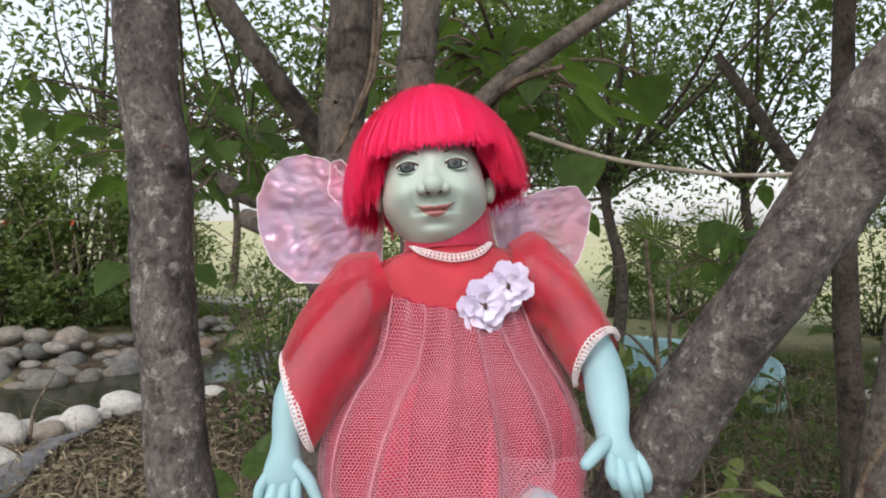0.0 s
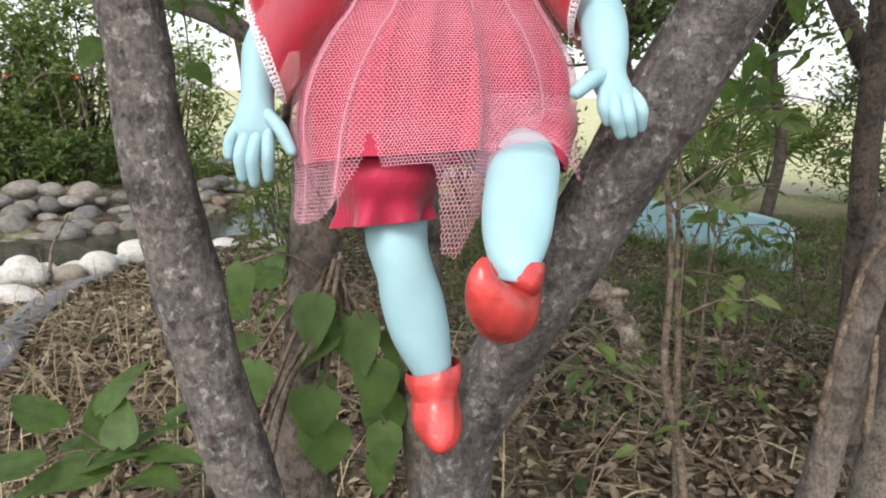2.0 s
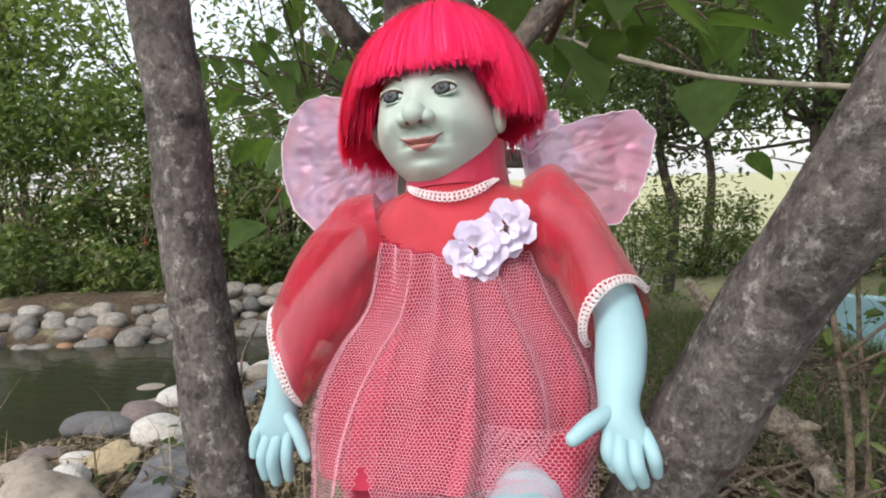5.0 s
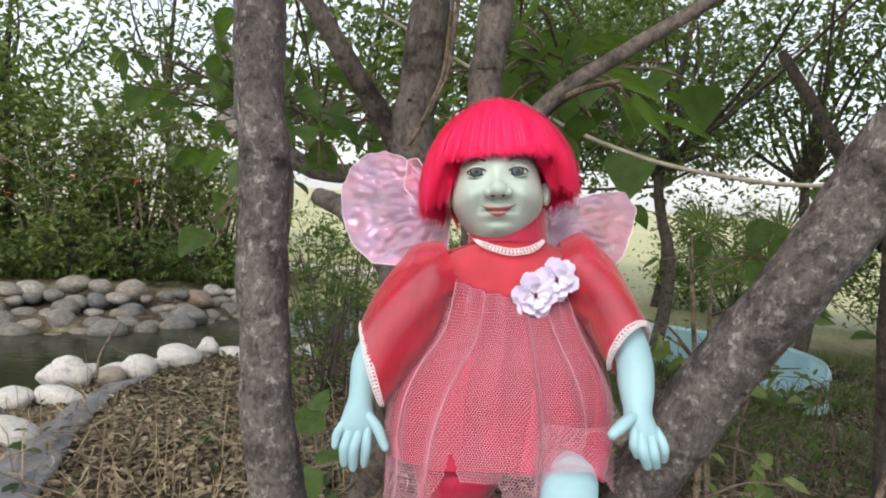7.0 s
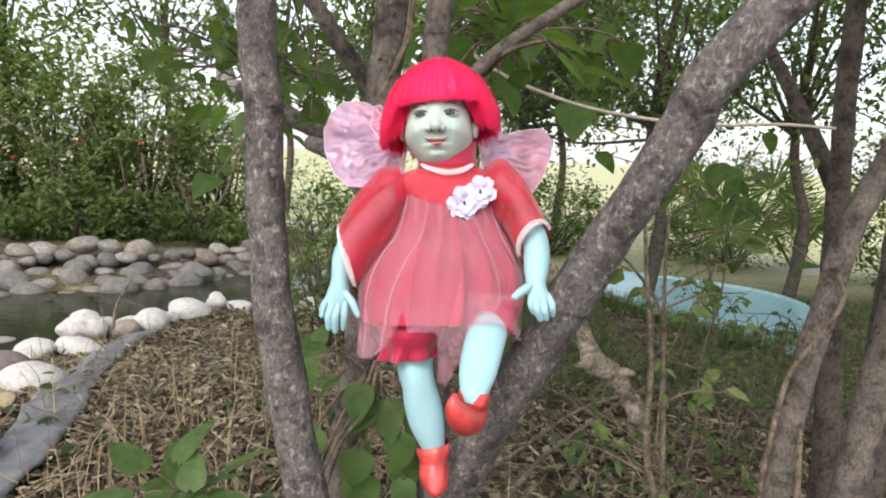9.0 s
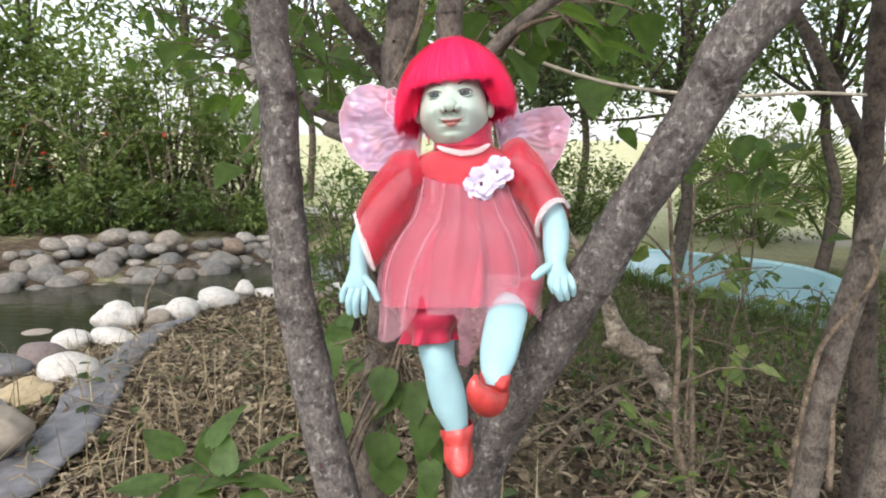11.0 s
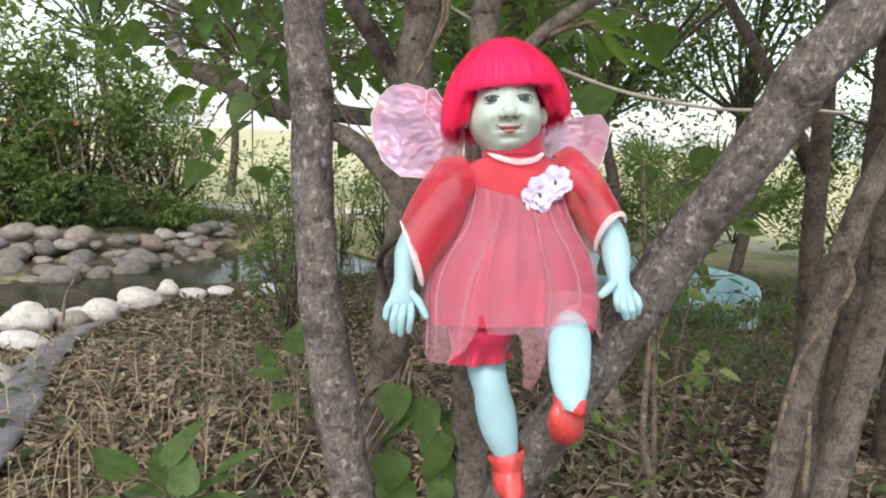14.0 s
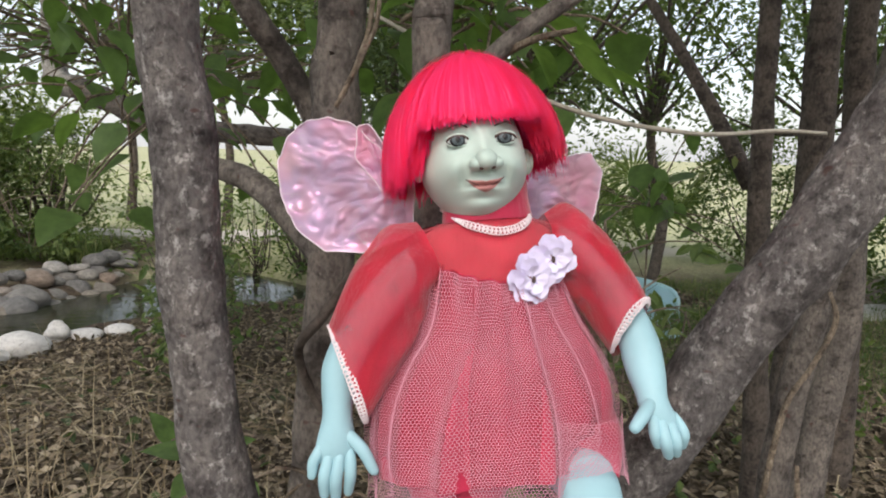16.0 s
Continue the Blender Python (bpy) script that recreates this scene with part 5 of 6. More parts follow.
# ---- strip of pond liner lying along the bank ----
def build_liner():
    mid = spline([(-1.508, 4.361, 0.092), (-1.573, 4.106, 0.095), (-1.421, 3.523, 0.146), (-1.08, 2.691, 0.258), (-1.002, 2.372, 0.258), (-0.981, 2.19, 0.258), (-0.988, 2.045, 0.259)], 14)
    wid = np.interp(np.linspace(0, 1, len(mid)), [0, 0.12, 0.3, 0.55, 0.8, 1], [0.03, 0.06, 0.09, 0.10, 0.10, 0.11])
    tan = np.gradient(mid, axis=0)
    v = []
    for p, t, w in zip(mid, tan, wid):
        s = np.array([t[1], -t[0], 0]) / (np.hypot(t[0], t[1]) + 1e-9)
        for q in np.linspace(-1, 1, 11):
            a = p + s * w * q * (1 + 0.15 * noise.noise(Vector(p * 6)))
            a[2] = z_at(a[0], a[1]) + 0.035 + 0.018 * noise.noise(Vector(a * 11)) + 0.012 * (1 - q * q)
            v.append(a)
    me = mesh("pond_liner", v, grid_faces(len(mid), 11, False))
    m_ = plain("grey_liner", (0.14, 0.14, 0.155), 0.42, 0.4, 22, 0.4)
    ob = tagged(part("pond_liner", me, m_), "wrinkled grey plastic pond liner strip on the ground", "pond liner")
    so = ob.modifiers.new("thick", "SOLIDIFY")
    so.thickness = 0.006


build_liner()


# ---- pale blue pool and paving beyond ----
def build_pool():
    rim = spline([(x, y, 0.1) for x, y in ((1.45, 6.3), (1.72, 5.75), (2.0, 5.2), (2.22, 4.75), (2.5, 4.7), (2.85, 5.3), (3.2, 6.0), (3.1, 6.6), (2.6, 7.0), (1.9, 7.2), (1.45, 6.3))], 8)[:-1]
    c = rim.mean(0)
    v, n = [], len(rim)
    for t, z in ((1.03, 0.05), (1.0, 0.085), (0.985, 0.085), (0.97, 0.06)):
        v += [c + (p - c) * t + np.array([0, 0, z]) for p in rim]
    f = grid_faces(4, n)
    p = thing("garden_pool", (0, 0, 0), "small pool with pale turquoise-blue water and rim", "pool")
    part("rim", mesh("rim", v, f), plain("blue_rim", (0.36, 0.56, 0.60), 0.5, 0.15), p)
    w, nt, b = material("pool_water", 0.3, 0, 0.25)
    colour(nt, b, ramp(nt, noise_node(nt, 1.5, 3), [(0.3, (0.21, 0.41, 0.46)), (0.7, (0.29, 0.49, 0.53))]))
    bump(nt, b, noise_node(nt, 9, 3), 0.1, 0.02)
    part("water", mesh("water", [c + (q - c) * 0.98 + np.array([0, 0, 0.062]) for q in rim], [tuple(range(n))], False), w, p)


build_pool()
for k, (x, y, w, d) in enumerate(((3.5, 5.0, 0.5, 0.35), (3.95, 5.5, 0.55, 0.4), (4.3, 6.1, 0.5, 0.45), (3.2, 4.6, 0.4, 0.3), (4.5, 5.2, 0.6, 0.4))):
    stone(x, y, z_at(x, y) + 0.03, w, d, 0.12, 300 + k, PALE, True, "flat pale paving stone near the pool")


# ---- leaf litter, twigs, straw and grass on the ground ----
def scatter(n, x0, x1, y0, y1, seed, keep=None):
    g = np.random.default_rng(seed)
    x, y = g.uniform(x0, x1, n), g.uniform(y0, y1, n)
    ok = line_side(x, y, EDGE) > 0.12
    if keep is not None:
        ok &= g.random(n) < keep(x, y)
    x, y = x[ok], y[ok]
    return np.stack([x, y, height(x, y)], -1), g


P_, g_ = scatter(170000, -3.8, 5.0, -0.6, 6.2, 1, lambda x, y: np.where(y < 3.6, np.clip((y + 0.6) / 1.9, 0, 1) ** 1.5, 0.55) * np.clip((x + 3.8) / 0.8, 0, 1) * np.clip((5.0 - x) / 0.9, 0, 1))
P_[:, 2] += g_.uniform(0.0, 0.035, len(P_))
tagged(part("leaf_litter", leaf_cloud("leaf_litter", P_, 0.040, g_, 0.05, 0.46, 0.8, 0.3), LITTER), "brown dry fallen leaves covering the ground", "leaf litter", kind="stuff")


def blades(name, pts, g, length, width, lean):
    """Grass blades or stalks: three-jointed tapering strips."""
    n = len(pts)
    d = g.normal(size=(n, 2))
    L = length * g.uniform(0.5, 1.3, n)[:, None]
    ln = lean * g.uniform(0.2, 1.5, n)[:, None]
    side = np.stack([-d[:, 1], d[:, 0], np.zeros(n)], 1)
    side /= np.linalg.norm(side, axis=1)[:, None]
    side *= width / 2
    flat = np.concatenate([d * 0.6, np.zeros((n, 1))], 1)
    up = np.array([0, 0, 1.0])
    a = pts
    b = pts + up * L * 0.5 + flat * L * ln * 0.3
    c = pts + up * L * (0.95 - 0.3 * np.minimum(ln, 1)) + flat * L * ln
    v = np.stack([a - side, a + side, b + side * 0.8, b - side * 0.8, c + side * 0.15, c - side * 0.15], 1).reshape(-1, 3)
    i = np.arange(n)[:, None] * 6
    return fast_mesh(name, v, np.concatenate([i + np.array([0, 1, 2, 3]), i + np.array([3, 2, 4, 5])]))


P_, g_ = scatter(1700, -1.9, 0.9, 1.8, 4.6, 2, lambda x, y: np.clip(0.15 + 1.2 * np.exp(-((x + 0.45) / 0.45) ** 2 - ((y - 2.4) / 0.7) ** 2), 0, 1))
tagged(part("dry_grass", blades("dry_grass", P_, g_, 0.3, 0.004, 1.3), STRAW), "dry straw-coloured grass stalks in the leaf litter", "grass", kind="stuff")
P_, g_ = scatter(42000, 0.4, 4.5, 2.6, 6.5, 3, lambda x, y: np.clip((y - 3.0) / 1.3, 0, 1) * 0.8 * ((y < 4.6 + 0.25 * np.sin(7 * x)) | (x > 3.3) | (x < 1.4)))
tagged(part("grass", blades("grass", P_, g_, 0.12, 0.004, 0.8), GRASS), "green grass on the bank before the pool", "grass", kind="stuff")
# tufts along the pool's near side
g_ = np.random.default_rng(14)
k_ = g_.integers(0, 3, 2600)
a_ = np.array([(1.4, 6.1), (2.0, 5.0), (2.25, 4.6)])[k_]
b_ = np.array([(2.0, 5.0), (2.25, 4.6), (2.95, 5.15)])[k_]
q_ = a_ + (b_ - a_) * g_.random((2600, 1)) + g_.normal(0, 0.07, (2600, 2))
P_ = np.concatenate([q_, height(q_[:, 0], q_[:, 1])[:, None]], 1)
tagged(part("tufted_grass", blades("tufted_grass", P_, g_, 0.17, 0.006, 0.8), GRASS), "tufts of green grass along the pool's rim", "grass", kind="stuff")
P_, g_ = scatter(5000, -1.3, 4.0, 1.4, 4.2, 4, lambda x, y: np.clip(0.06 + 0.07 * (x > 0.3), 0, 1))
P_[:, 2] += 0.03
tagged(part("ground_weeds", leaf_cloud("ground_weeds", P_ + g_.normal(0, 0.012, P_.shape) + np.array([0, 0, 0.03]), 0.05, g_, -0.1, 0.7, 0.4, 0.4), GREEN_DARK), "small green weeds sprouting through the litter", "weeds", kind="stuff")


def lying_stalks(n, x0, x1, y0, y1, seed, long):
    """Dry stalks lying every way on the litter: thin bent strips."""
    p, g = scatter(n, x0, x1, y0, y1, seed)
    n = len(p)
    a = g.uniform(0, 2 * math.pi, n)
    L = long * g.uniform(0.3, 1.3, n)[:, None]
    d = np.stack([np.cos(a), np.sin(a), g.normal(0.06, 0.12, n)], 1)
    sd = np.stack([-np.sin(a), np.cos(a), g.normal(0, 0.5, n)], 1) * 0.0022
    p[:, 2] += g.uniform(0.015, 0.05, n)
    m = p + d * L * 0.5 + g.normal(0, 0.01, (n, 3))
    m[:, 2] += 0.012
    e = p + d * L
    v = np.stack([p - sd, p + sd, m + sd, m - sd, e + sd * 0.5, e - sd * 0.5], 1).reshape(-1, 3)
    i = np.arange(n)[:, None] * 6
    return fast_mesh("dry_stalks", v, np.concatenate([i + np.array([0, 1, 2, 3]), i + np.array([3, 2, 4, 5])]))


tagged(part("dry_stalks", lying_stalks(2600, -2.0, 3.2, 1.3, 4.6, 41, 0.13), STRAW), "dry straw and stalks lying on the leaf litter", "straw", kind="stuff")


def bramble(base, reach, seed, n=7, stout=1.0):
    """A tangle of thin arching bare stems with a few small leaves."""
    g = np.random.default_rng(seed)
    s = thing("bramble", base, "tangle of thin arching bare stems with sparse leaves", "brush", "brush under the trees")
    spots = []
    for k in range(n):
        a, up = g.uniform(0, 2 * math.pi), g.uniform(0.35, 1.0)
        d = np.array([math.cos(a), math.sin(a) * 0.6, 0]) * reach * g.uniform(0.5, 1.1)
        top = d * 0.45 + np.array([0, 0, reach * up])
        end = d + np.array([0, 0, reach * up * g.uniform(0.3, 1.15)])
        r = g.uniform(0.0022, 0.0045) * stout
        part("stem", tube("stem", [np.array([g.normal(0, 0.03), g.normal(0, 0.03), -0.03]), top * 0.5 + g.normal(0, 0.03, 3), top + g.normal(0, 0.02, 3), end], [r, r * 0.9, r * 0.7, r * 0.3], 6, 0.15, k, 6), TWIG, s)
        for _ in range(2):
            q = top + (end - top) * g.uniform(0, 0.7)
            w = g.normal(size=3) * np.array([1, 0.7, 0.8]) * reach * 0.28
            part("twig", tube("twig", [q, q + w * 0.6 + np.array([0, 0, 0.02]), q + w], [r * 0.5, r * 0.4, r * 0.2], 5, 0, 0, 4), TWIG, s)
            spots += [q + w * z for z in g.uniform(0.3, 1.0, 4)]
        spots += [top + (end - top) * z for z in g.uniform(0.1, 1.0, 3)]
    part("foliage", leaf_cloud("foliage", np.array(spots) + g.normal(0, 0.015 * stout, (len(spots), 3)), 0.038 * (0.6 + 0.4 * stout), g, 0.3, 0.6), GREEN, s)


for k, (x, y, r) in enumerate(((0.95, 2.35, 0.32), (1.25, 2.75, 0.38), (1.55, 3.1, 0.45), (0.75, 3.3, 0.34), (1.15, 3.6, 0.45), (1.9, 3.5, 0.5), (2.3, 3.9, 0.5), (1.6, 4.2, 0.5), (0.45, 4.0, 0.4), (0.1, 4.4, 0.45), (-0.25, 5.0, 0.5), (0.55, 5.0, 0.6), (2.0, 2.7, 0.4), (-0.6, 5.3, 0.45))):
    bramble((x, y, z_at(x, y)), r, 600 + k)

for k, (x, y, r) in enumerate(((-5.6, 6.7, 1.3), (-4.7, 6.9, 1.5), (-3.9, 7.1, 1.4), (-3.2, 7.3, 1.5), (-2.6, 7.6, 1.3), (-6.6, 6.5, 1.5))):
    bramble((x, y, z_at(x, y)), r, 640 + k, 8, 2.6)


def twigs():
    g = np.random.default_rng(6)
    out = []
    for _ in range(150):
        x, y = g.uniform(-1.6, 3.0), g.uniform(1.3, 4.2)
        if line_side(x, y, EDGE) < 0.15:
            continue
        a, L = g.uniform(0, math.pi), g.uniform(0.12, 0.5)
        p = np.array([x, y, z_at(x, y) + 0.03])
        d = np.array([math.cos(a), math.sin(a) * 0.7, g.uniform(-0.05, 0.25)]) * L
        out.append(tube_arrays([p, p + d * 0.35 + g.normal(0, 0.012, 3), p + d * 0.7 + g.normal(0, 0.012, 3), p + d], [0.004, 0.0035, 0.003, 0.0015], 5, 0, 0, 2))
    return joined("twigs", out)


tagged(part("twigs", twigs(), TWIG), "thin dry fallen twigs among the leaves", "twigs", kind="stuff")
for k, pts in enumerate(([(-0.758, 2.191, 0.259), (-1.028, 2.5, 0.219), (-1.309, 2.75, 0.197), (-1.317, 2.85, 0.277)], [(0.327, 2.349, 0.259), (0.39, 2.2, 0.438), (0.48, 2.35, 0.425), (0.723, 2.6, 0.488), (0.902, 2.7, 0.515)],
                         [(0.469, 2.342, 0.255), (0.54, 2.2, 0.484), (0.643, 2.4, 0.463), (0.765, 2.6, 0.453), (0.985, 2.8, 0.512)], [(-1.349, 3.6, 0.356), (-1.384, 3.7, 0.445), (-1.354, 3.8, 0.573)], [(-0.841, 2.907, 0.257), (-0.846, 3.0, 0.361), (-0.807, 3.0, 0.456)])):
    tagged(part("dead_stick", tube("dead_stick", pts, np.linspace(0.008, 0.004, len(pts)), 8, 0.2, k, 6), TWIG), "bare crooked dead stick on the litter", "stick", "sticks on the ground")


# ---- broad-leaved plants near by ----
def broad_leaf(L, W, cup=0.15, droop=0.25, heart=0.25, n=8):
    """A heart-shaped blade along +x with a raised midrib fold and wavy margin; returns verts, faces."""
    v = []
    for i in range(n + 1):
        t = i / n
        half = W * 0.5 * (math.sin(math.pi * min(1, t ** 0.62)) ** 0.8 + heart * (1 - t) ** 3)
        for j in range(-3, 4):
            s = j / 3
            x = L * t - heart * L * 0.35 * abs(s) * (1 - t) ** 2
            z = cup * half * abs(s) ** 1.3 - droop * L * t * t + 0.012 * L * math.sin(7 * t + 3 * s)
            v.append((x, half * s, z))
    return np.array(v), grid_faces(n + 1, 7, False)


def leafy_plant(name, base, leaves, stalk_from, mat, label, category, group="", seed=0):
    """leaves: place of each blade's foot, length, width, heading and tilt in degrees."""
    pl = thing(name, base, label, category, group)
    b = np.array(base)
    for k, (p, L, w, head, tilt) in enumerate(leaves):
        p = np.array(p)
        v, f = broad_leaf(L, w)
        m = pose(*(p - b), 0, 0, head) @ pose(0, 0, 0, random.Random(seed + k).uniform(-15, 15), -tilt, 0)
        v = np.array([m @ Vector(q) for q in v])
        part("leaf", mesh("leaf", v, f), mat, pl)
        s = np.array(stalk_from) - b
        e = p - b
        part("stalk", tube("stalk", [s, s * 0.5 + e * 0.5 + np.array([0, 0, 0.02]), e], [0.0025, 0.002, 0.0015], 6, 0, 0, 4), TWIG, pl)
    return pl


foot = (-0.224, 1.85, 0.473)
foot = (foot[0], foot[1], z_at(foot[0], foot[1]))
top = (-0.221, 1.85, 0.538)
leafy_plant("broadleaf_plant", foot, [((-0.198, 1.84, 0.545), 0.14, 0.085, 165, 10), ((-0.225, 1.86, 0.539), 0.13, 0.09, 120, 45), ((-0.202, 1.82, 0.556), 0.12, 0.05, 25, 30), ((-0.205, 1.8, 0.549), 0.14, 0.09, 200, 0), ((-0.164, 1.83, 0.553), 0.12, 0.05, 350, 10), ((-0.29, 1.8, 0.613), 0.1, 0.075, 150, 35), ((-0.228, 1.84, 0.623), 0.11, 0.06, 60, 45), ((-0.232, 1.78, 0.555), 0.09, 0.06, 20, 20), ((-0.292, 1.75, 0.573), 0.12, 0.08, 175, 5), ((-0.153, 1.8, 0.534), 0.09, 0.06, 330, 15), ((-0.136, 1.86, 0.598), 0.1, 0.035, 30, 30), ((-0.185, 1.8, 0.584), 0.08, 0.055, 100, 60)], top, BROAD, "low plant with broad bright green leaves", "plant", "", 1)
foot = (-0.065, 2.2, z_at(-0.065, 2.2))
leafy_plant("seedling", foot, [((-0.044, 2.2, 0.732), 0.1, 0.07, 100, 40), ((-0.069, 2.15, 0.684), 0.09, 0.06, 170, 15), ((-0.01, 2.15, 0.685), 0.08, 0.055, 20, 20), ((-0.107, 2.2, 0.692), 0.08, 0.05, 140, 50), ((-0.043, 2.25, 0.756), 0.07, 0.05, 60, 60), ((-0.045, 2.1, 0.66), 0.07, 0.05, 250, 0)], (-0.065, 2.2, 0.667), BROAD, "young plant with soft light green leaves", "plant", "", 50)
foot = (0.23, 1.44, z_at(0.23, 1.44))
leafy_plant("climbing_plant", foot, [((0.214, 1.4, 0.972), 0.050, 0.046, 250, -60), ((0.212, 1.39, 0.888), 0.048, 0.044, 260, -70), ((0.265, 1.4, 0.91), 0.050, 0.040, 280, -75), ((0.241, 1.41, 0.95), 0.055, 0.044, 300, -50), ((0.136, 1.44, 0.989), 0.048, 0.026, 270, -70), ((0.273, 1.4, 0.848), 0.048, 0.032, 270, -65), ((0.163, 1.45, 0.955), 0.042, 0.032, 200, -50), ((0.143, 1.44, 0.891), 0.046, 0.04, 265, -70), ((0.232, 1.4, 0.937), 0.058, 0.042, 190, -30), ((0.218, 1.4, 0.85), 0.052, 0.048, 268, -72), ((0.271, 1.42, 0.87), 0.055, 0.042, 275, -75), ((0.268, 1.42, 0.807), 0.046, 0.028, 270, -70), ((0.276, 1.43, 0.926), 0.045, 0.034, 300, -40), ((0.212, 1.44, 0.88), 0.04, 0.026, 250, -65)], (0.224, 1.43, 0.973), BROAD, "climber with round hanging green leaves on the trunk", "plant", "", 20)


def leaf_spray(name, centre, radius, n, L, seed, mat, label, stem):
    """A leafy shoot of large separate leaves hanging from a branch."""
    g = np.random.default_rng(seed)
    c = np.array(centre)
    sp = thing(name, centre, label, "foliage", "leafy shoots on the branches")
    piece = [tube_arrays([np.array(stem) - c, (np.array(stem) - c) * 0.5 + np.array([0, 0, 0.02]), np.zeros(3)], [0.0024, 0.002, 0.0015], 6, 0, 0, 4)]
    for k in range(n):
        p = g.normal(size=3) * np.array(radius)
        k_l = g.uniform(0.55, 1.3)
        v, f = broad_leaf(L * k_l, L * k_l * g.uniform(0.6, 0.85), g.uniform(0.05, 0.3), g.uniform(0.1, 0.4), 0.1, 6)
        m = pose(*p, 0, 0, g.uniform(0, 360)) @ pose(0, 0, 0, g.uniform(-30, 30), g.uniform(5, 60), 0)
        part("leaf", mesh("leaf", np.array([m @ Vector(q) for q in v]), f), mat, sp)
        piece.append(tube_arrays([p * 0.3, p * 0.7 + np.array([0, 0, 0.01]), p], [0.002, 0.0017, 0.0012], 5, 0, 0, 2))
    part("stem", joined("stem", piece), TWIG, sp)


leaf_spray("leaf_spray", (0.374, 1.5, 1.445), (0.07, 0.05, 0.035), 17, 0.068, 71, BROAD, "large soft green leaves hanging from the branch", (0.282, 1.5, 1.424))
leaf_spray("leaf_spray", (0.395, 1.75, 1.465), (0.12, 0.08, 0.05), 26, 0.068, 72, BROAD, "large soft green leaves hanging from the branch", (0.377, 1.42, 1.395))
leaf_spray("leaf_spray", (0.017, 1.9, 1.402), (0.10, 0.12, 0.09), 38, 0.058, 73, BROAD, "large soft green leaves hanging from the branch", (0.06, 1.46, 1.56))
leaf_spray("leaf_spray", (-0.082, 1.9, 1.386), (0.10, 0.12, 0.07), 34, 0.058, 74, BROAD, "large soft green leaves hanging from the branch", (0.06, 1.46, 1.56))
leaf_spray("leaf_spray", (-0.311, 2.4, 1.519), (0.16, 0.15, 0.08), 38, 0.065, 75, BROAD, "large soft green leaves hanging from the branch", (0.06, 1.46, 1.56))
leaf_spray("leaf_spray", (-0.198, 2.4, 1.513), (0.20, 0.15, 0.10), 49, 0.065, 76, BROAD, "large soft green leaves hanging from the branch", (0.06, 1.46, 1.56))
leaf_spray("leaf_spray", (1.034, 2.4, 1.183), (0.14, 0.1, 0.07), 26, 0.075, 77, BROAD, "large soft green leaves beside the slanting trunk", (0.82, 2.2, 1.159))

leafy_plant("large_leaf_shoot", (0.33, 1.6, 1.56), [((0.335, 1.70, 1.475), 0.13, 0.10, -8, 25), ((0.30, 1.72, 1.52), 0.11, 0.08, 175, 10), ((0.44, 1.74, 1.53), 0.10, 0.075, 30, 0)], (0.33, 1.6, 1.56), BROAD, "large pale green leaf on a thin shoot", "foliage", "leafy shoots on the branches", 31)


# ---- shrubs and trees behind ----
def shrub(name, base, radii, n, size, mat, label, seed, lift=1.0, category="shrub", trunk=0.03, stems=14, mats=None, bark=BARK_DARK, clumps=80, tight=0.15, slim=0.45):
    g = np.random.default_rng(seed)
    s = thing(name, base, label, category, "")
    c = np.array([0, 0, radii[2] * lift])
    for k in range(stems):
        d = g.normal(size=3)
        d[2] = abs(d[2])
        d /= np.linalg.norm(d)
        e = c + d * np.array(radii) * g.uniform(0.5, 0.95)
        f = np.array([g.normal(0, trunk * 2.5), g.normal(0, trunk * 2.5), -0.05])
        mid = f * 0.5 + e * 0.5 + g.normal(0, 0.08, 3) * np.array(radii)
        part("stem", tube("stem", [f, f * 0.75 + mid * 0.25 + g.normal(0, 0.02, 3), mid, e], [trunk, trunk * 0.8, trunk * 0.5, trunk * 0.12], 6, 0.1, k, 5), bark, s)
    part("foliage", leaf_cloud("foliage", blob_points(g, n, c, radii, clumps, tight), size, g, 0.35, slim), mat, s)
    return s


def tree(name, base, trunk_pts, trunk_r, crowns, size, mat, label, seed, bark=BARK_DARK):
    g = np.random.default_rng(seed)
    s = thing(name, base, label, "tree", "trees round the clearing")
    part("trunk", tube("trunk", trunk_pts, trunk_r, 10, 0.12, seed, 6), bark, s)
    top = np.array(trunk_pts[-2])
    for c, r, n in crowns:
        for _ in range(8):
            e = np.array(c) + g.normal(size=3) * np.array(r) * 0.5
            part("limb", tube("limb", [top, top * 0.5 + e * 0.5 + g.normal(0, 0.12, 3), e], [trunk_r[-2] * 0.6, trunk_r[-2] * 0.35, 0.006], 6, 0.1, 0, 5), bark, s)
    pts = np.concatenate([blob_points(g, n, c, r, 50, 0.22, 0.2) for c, r, n in crowns])
    part("crown", leaf_cloud("crown", pts, size, g, 0.45, 0.5), mat, s)


# hedge of shrubs on the far bank of the pond
for k, (x, y, rx, ry, rz, n, sz, mat) in enumerate(((-6.6, 7.2, 1.3, 0.9, 1.35, 5500, 0.10, GREEN), (-5.2, 7.4, 1.1, 0.8, 1.25, 5500, 0.095, GREEN), (-4.2, 7.6, 0.9, 0.7, 1.15, 6000, 0.085, GREEN_LIGHT), (-3.3, 7.9, 0.8, 0.7, 1.05, 6000, 0.08, GREEN_LIGHT), (-2.6, 8.2, 0.6, 0.6, 0.8, 7000, 0.055, GREEN_LIGHT))):
    shrub("shrub", (x, y, z_at(x, y)), (rx, ry, rz), n, sz, mat, "dense green leafy shrub on the pond's far bank", 200 + k, 0.9)
P_ = np.array([(x, y, 0.12) for x, y in zip(np.random.default_rng(9).uniform(-7, -2.0, 7000), np.random.default_rng(10).uniform(6.8, 7.9, 7000))])
g_ = np.random.default_rng(11)
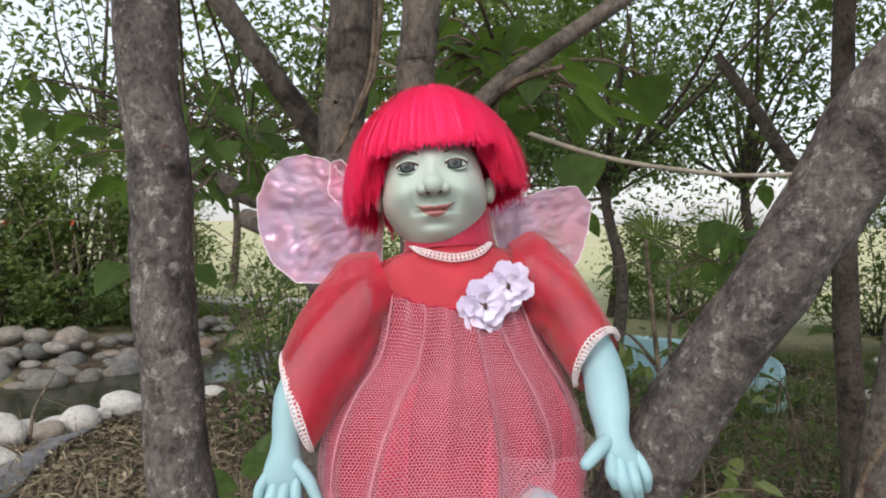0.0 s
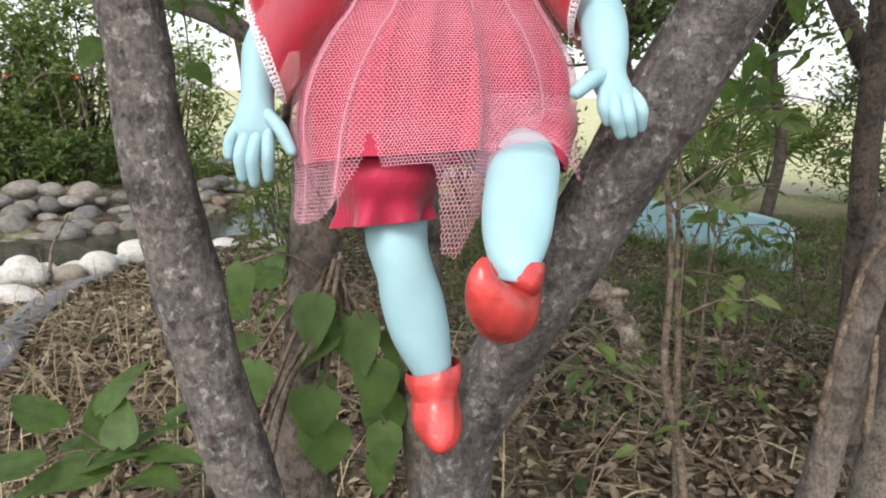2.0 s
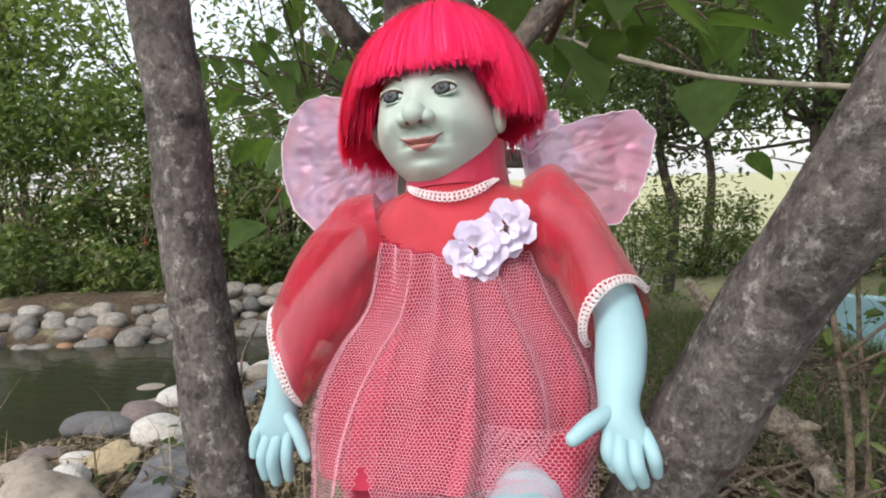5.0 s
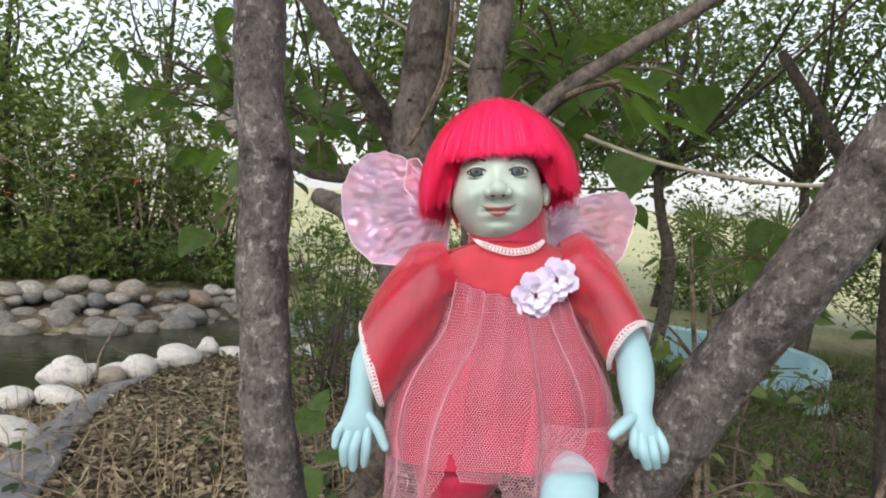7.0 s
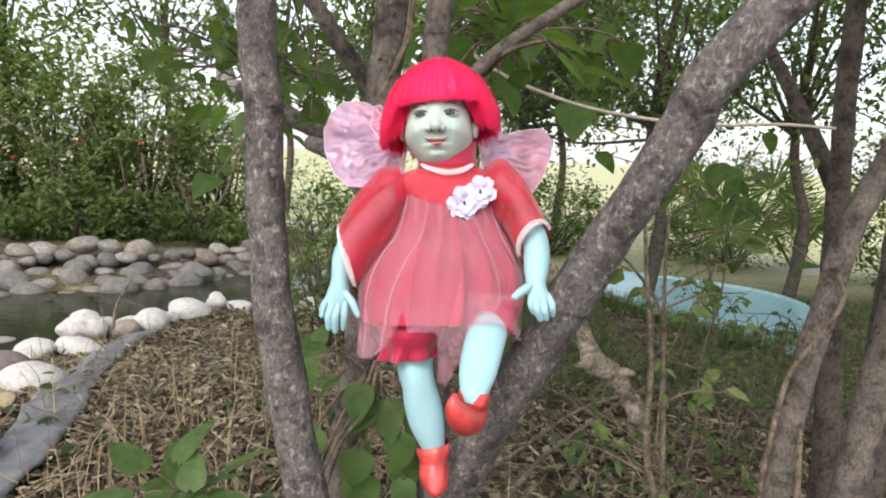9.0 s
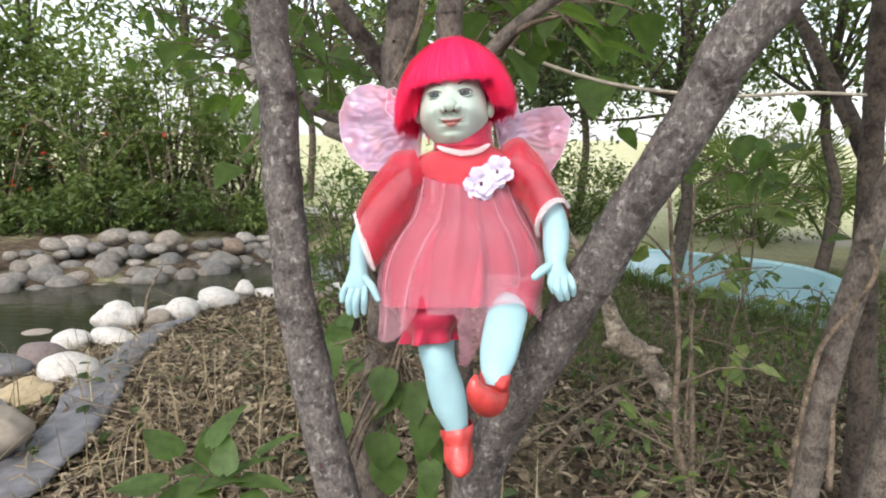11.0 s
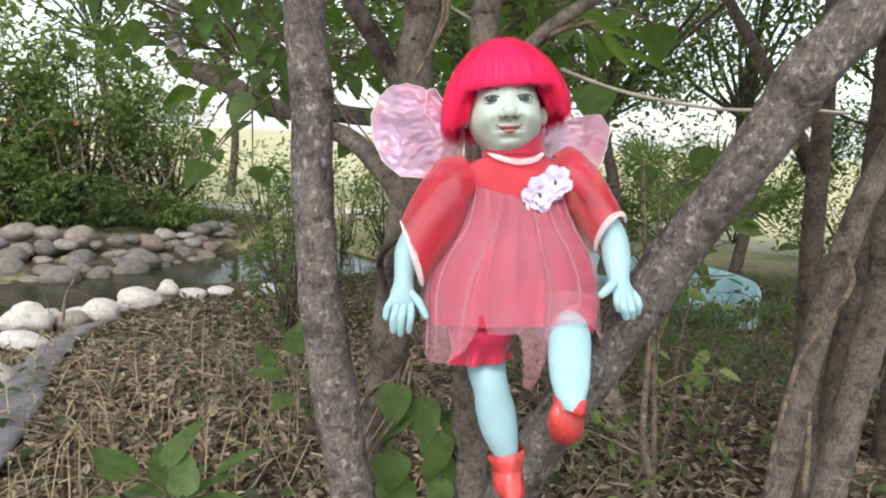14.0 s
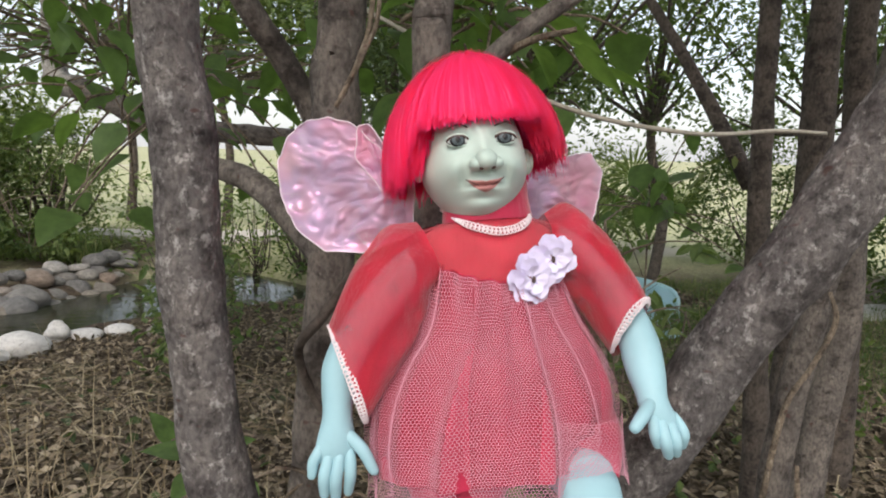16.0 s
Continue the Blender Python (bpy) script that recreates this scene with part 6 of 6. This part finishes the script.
P_[:, 1] += 0.3 * np.clip(P_[:, 0] + 4.5, -1.5, 2)
tagged(part("bank_grass", blades("bank_grass", P_, g_, 0.3, 0.012, 1.1), GRASS), "tall green weeds and grass below the shrubs", "grass", kind="stuff")

for k, (x, y) in enumerate(((-6.3, 6.1), (-5.5, 6.35), (-4.8, 6.6), (-4.2, 6.75), (-3.6, 7.0), (-3.0, 7.15), (-2.5, 7.5))):
    shrub("low_bush", (x, y, z_at(x, y)), (0.5, 0.3, (0.22, 0.42, 0.3)[k % 3]), (600, 1500, 900)[k % 3], 0.075, GREEN if k % 2 else GREEN_LIGHT, "low leafy bush overhanging the pond's stone edge", 260 + k, 0.75, trunk=0.008, stems=6)

# slim trees behind the pond, with sky between their leaves
for k, (x, y, h, rx, n) in enumerate(((-7.4, 8.0, 3.6, 1.3, 5200), (-9.2, 8.4, 4.0, 1.6, 5200), (-6.2, 9.6, 4.2, 1.6, 1900), (-4.3, 10.4, 4.6, 1.6, 1800), (-2.6, 10.8, 4.2, 1.3, 1700), (-1.2, 10.2, 4.4, 1.2, 2100), (0.3, 9.8, 4.2, 1.3, 5500), (1.6, 10.4, 4.4, 1.3, 5500))):
    tree("tree", (x, y, 0), [(0, 0, -0.05), (0.1, 0, 1.2), (-0.05, 0.1, 2.4), (0.1, 0, h)], [0.07, 0.055, 0.045, 0.015], [((0, 0, h * 0.62), (rx, 0.9, 0.9), n // 2), ((0.2, 0, h * 0.95), (rx * 1.1, 1.0, 1.0), n // 2)], 0.12, GREEN if k % 2 else GREEN_LIGHT, "slim tree beyond the pond with sparse green crown", 300 + k)

# dark-leaved trees on the other side
for k, (x, y, h, rx, n, m_) in enumerate(((1.9, 6.2, 3.0, 0.9, 3400, GREEN), (3.3, 6.6, 3.3, 1.2, 4600, GREEN), (5.0, 6.4, 3.4, 1.3, 6500, GREEN), (4.3, 4.6, 2.9, 0.9, 4200, GREEN), (0.9, 7.6, 2.7, 0.9, 6000, GREEN_DARK), (2.7, 9.0, 3.4, 1.4, 7000, GREEN))):
    tree("tree", (x, y, 0), [(0, 0, -0.05), (0.08, 0, 0.8), (-0.05, 0.1, 1.6), (0.1, 0, h)], [0.06, 0.05, 0.04, 0.015], [((0, 0, h * 0.7), (rx, 0.8, 0.7), n // 2), ((0.1, 0, h), (rx * 1.1, 0.9, 0.7), n // 2)], 0.07, m_, "tree with small dark glossy leaves beyond the pool", 400 + k)
for k, (x, y, rx, rz, n, m_) in enumerate(((0.1, 8.6, 0.6, 0.6, 1800, GREEN_LIGHT), (1.3, 8.8, 0.7, 0.6, 4500, GREEN_LIGHT), (3.6, 8.9, 1.0, 0.8, 7000, GREEN_LIGHT), (5.2, 7.6, 1.0, 1.0, 8000, GREEN), (5.0, 5.0, 0.8, 0.8, 6000, GREEN), (-1.5, 8.3, 0.5, 0.55, 700, GREEN_LIGHT), (-0.95, 7.8, 0.45, 0.7, 600, GREEN_LIGHT), (-0.5, 7.7, 0.4, 0.62, 500, GREEN_LIGHT), (-0.45, 4.3, 0.26, 0.5, 420, GREEN), (-0.75, 5.6, 0.4, 0.55, 420, GREEN), (-0.05, 7.4, 0.45, 0.55, 900, GREEN), (0.6, 7.3, 0.45, 0.6, 1300, GREEN_LIGHT))):
    shrub("shrub", (x, y, z_at(x, y)), (rx, 0.5, rz), n, 0.06, m_, "light green bush beyond the clearing", 500 + k, 0.8, trunk=0.012)


# fan palm near the pool
def fan_palm(base, seed):
    g = np.random.default_rng(seed)
    s = thing("fan_palm", base, "young fan palm with bright green pleated fronds", "palm")
    for k in range(9):
        a = 2 * math.pi * k / 9 + g.normal(0, 0.2)
        d = np.array([math.cos(a) * 0.75, math.sin(a) * 0.6, g.uniform(0.6, 1.3)])
        e = d * g.uniform(0.55, 0.8)
        part("stalk", tube("stalk", [(0, 0, -0.03), e * 0.5 + np.array([0, 0, 0.06]), e], [0.012, 0.01, 0.008], 6, 0, 0, 4), GRASS, s)
        v, f = [], []
        out = d / np.linalg.norm(d)
        sd = np.cross(out, [0, 0, 1.0])
        sd /= np.linalg.norm(sd)
        for j in range(19):
            w = radians(-125 + 250 * j / 18)
            ray = out * math.cos(w) + sd * math.sin(w)
            L = 0.5 * (1 - 0.2 * abs(w) / 2.2)
            q = np.cross(ray, np.cross(out, sd))
            o = len(v)
            tip = e + ray * L - np.array([0, 0, 0.1 * L])
            mid = e + ray * L * 0.55
            v += [e, mid + q * 0.02, tip, mid - q * 0.02, mid + np.cross(out, sd) * 0.01]
            f += [(o, o + 1, o + 4), (o, o + 4, o + 3), (o + 1, o + 2, o + 4), (o + 4, o + 2, o + 3)]
        part("frond", mesh("frond", v, f, False), GREEN_LIGHT, s)


fan_palm((3.2, 7.6, 0.2), 2)
fan_palm((4.2, 8.4, 0.2), 3)

# unseen leaf cover added above the doll's tree to shade the clearing
g_ = np.random.default_rng(31)
pts = np.concatenate([blob_points(g_, 5000, (0.2, 1.6, 3.6), (1.7, 1.6, 0.8), 60, 0.25, 0.1), blob_points(g_, 4000, (1.8, 2.4, 3.5), (1.6, 1.6, 0.8), 60, 0.25, 0.1), blob_points(g_, 2500, (-1.0, 3.2, 3.6), (1.2, 1.3, 0.6), 40, 0.25, 0.1), np.stack([g_.uniform(-5, 6, 4500), g_.uniform(-0.6, 4.5, 4500), g_.uniform(3.7, 4.6, 4500)], 1)])
part("crown", leaf_cloud("crown", pts, 0.15, g_, 0.4, 0.6), GREEN, perch)

# red blossoms in the hedge
g_ = np.random.default_rng(12)
bl = np.stack([g_.uniform(-4.8, -3.0, 8), g_.uniform(6.8, 7.3, 8), g_.uniform(0.5, 1.3, 8)], 1)
RED = leafy("red_petals", [(0, (0.5, 0.05, 0.02)), (1, (0.7, 0.09, 0.03))], 0.2)
tagged(part("red_blossoms", leaf_cloud("red_blossoms", np.repeat(bl, 5, 0) + g_.normal(0, 0.012, (40, 3)), 0.04, g_, 0, 0.7), RED), "small red blossoms on the hedge", "flowers", kind="stuff")
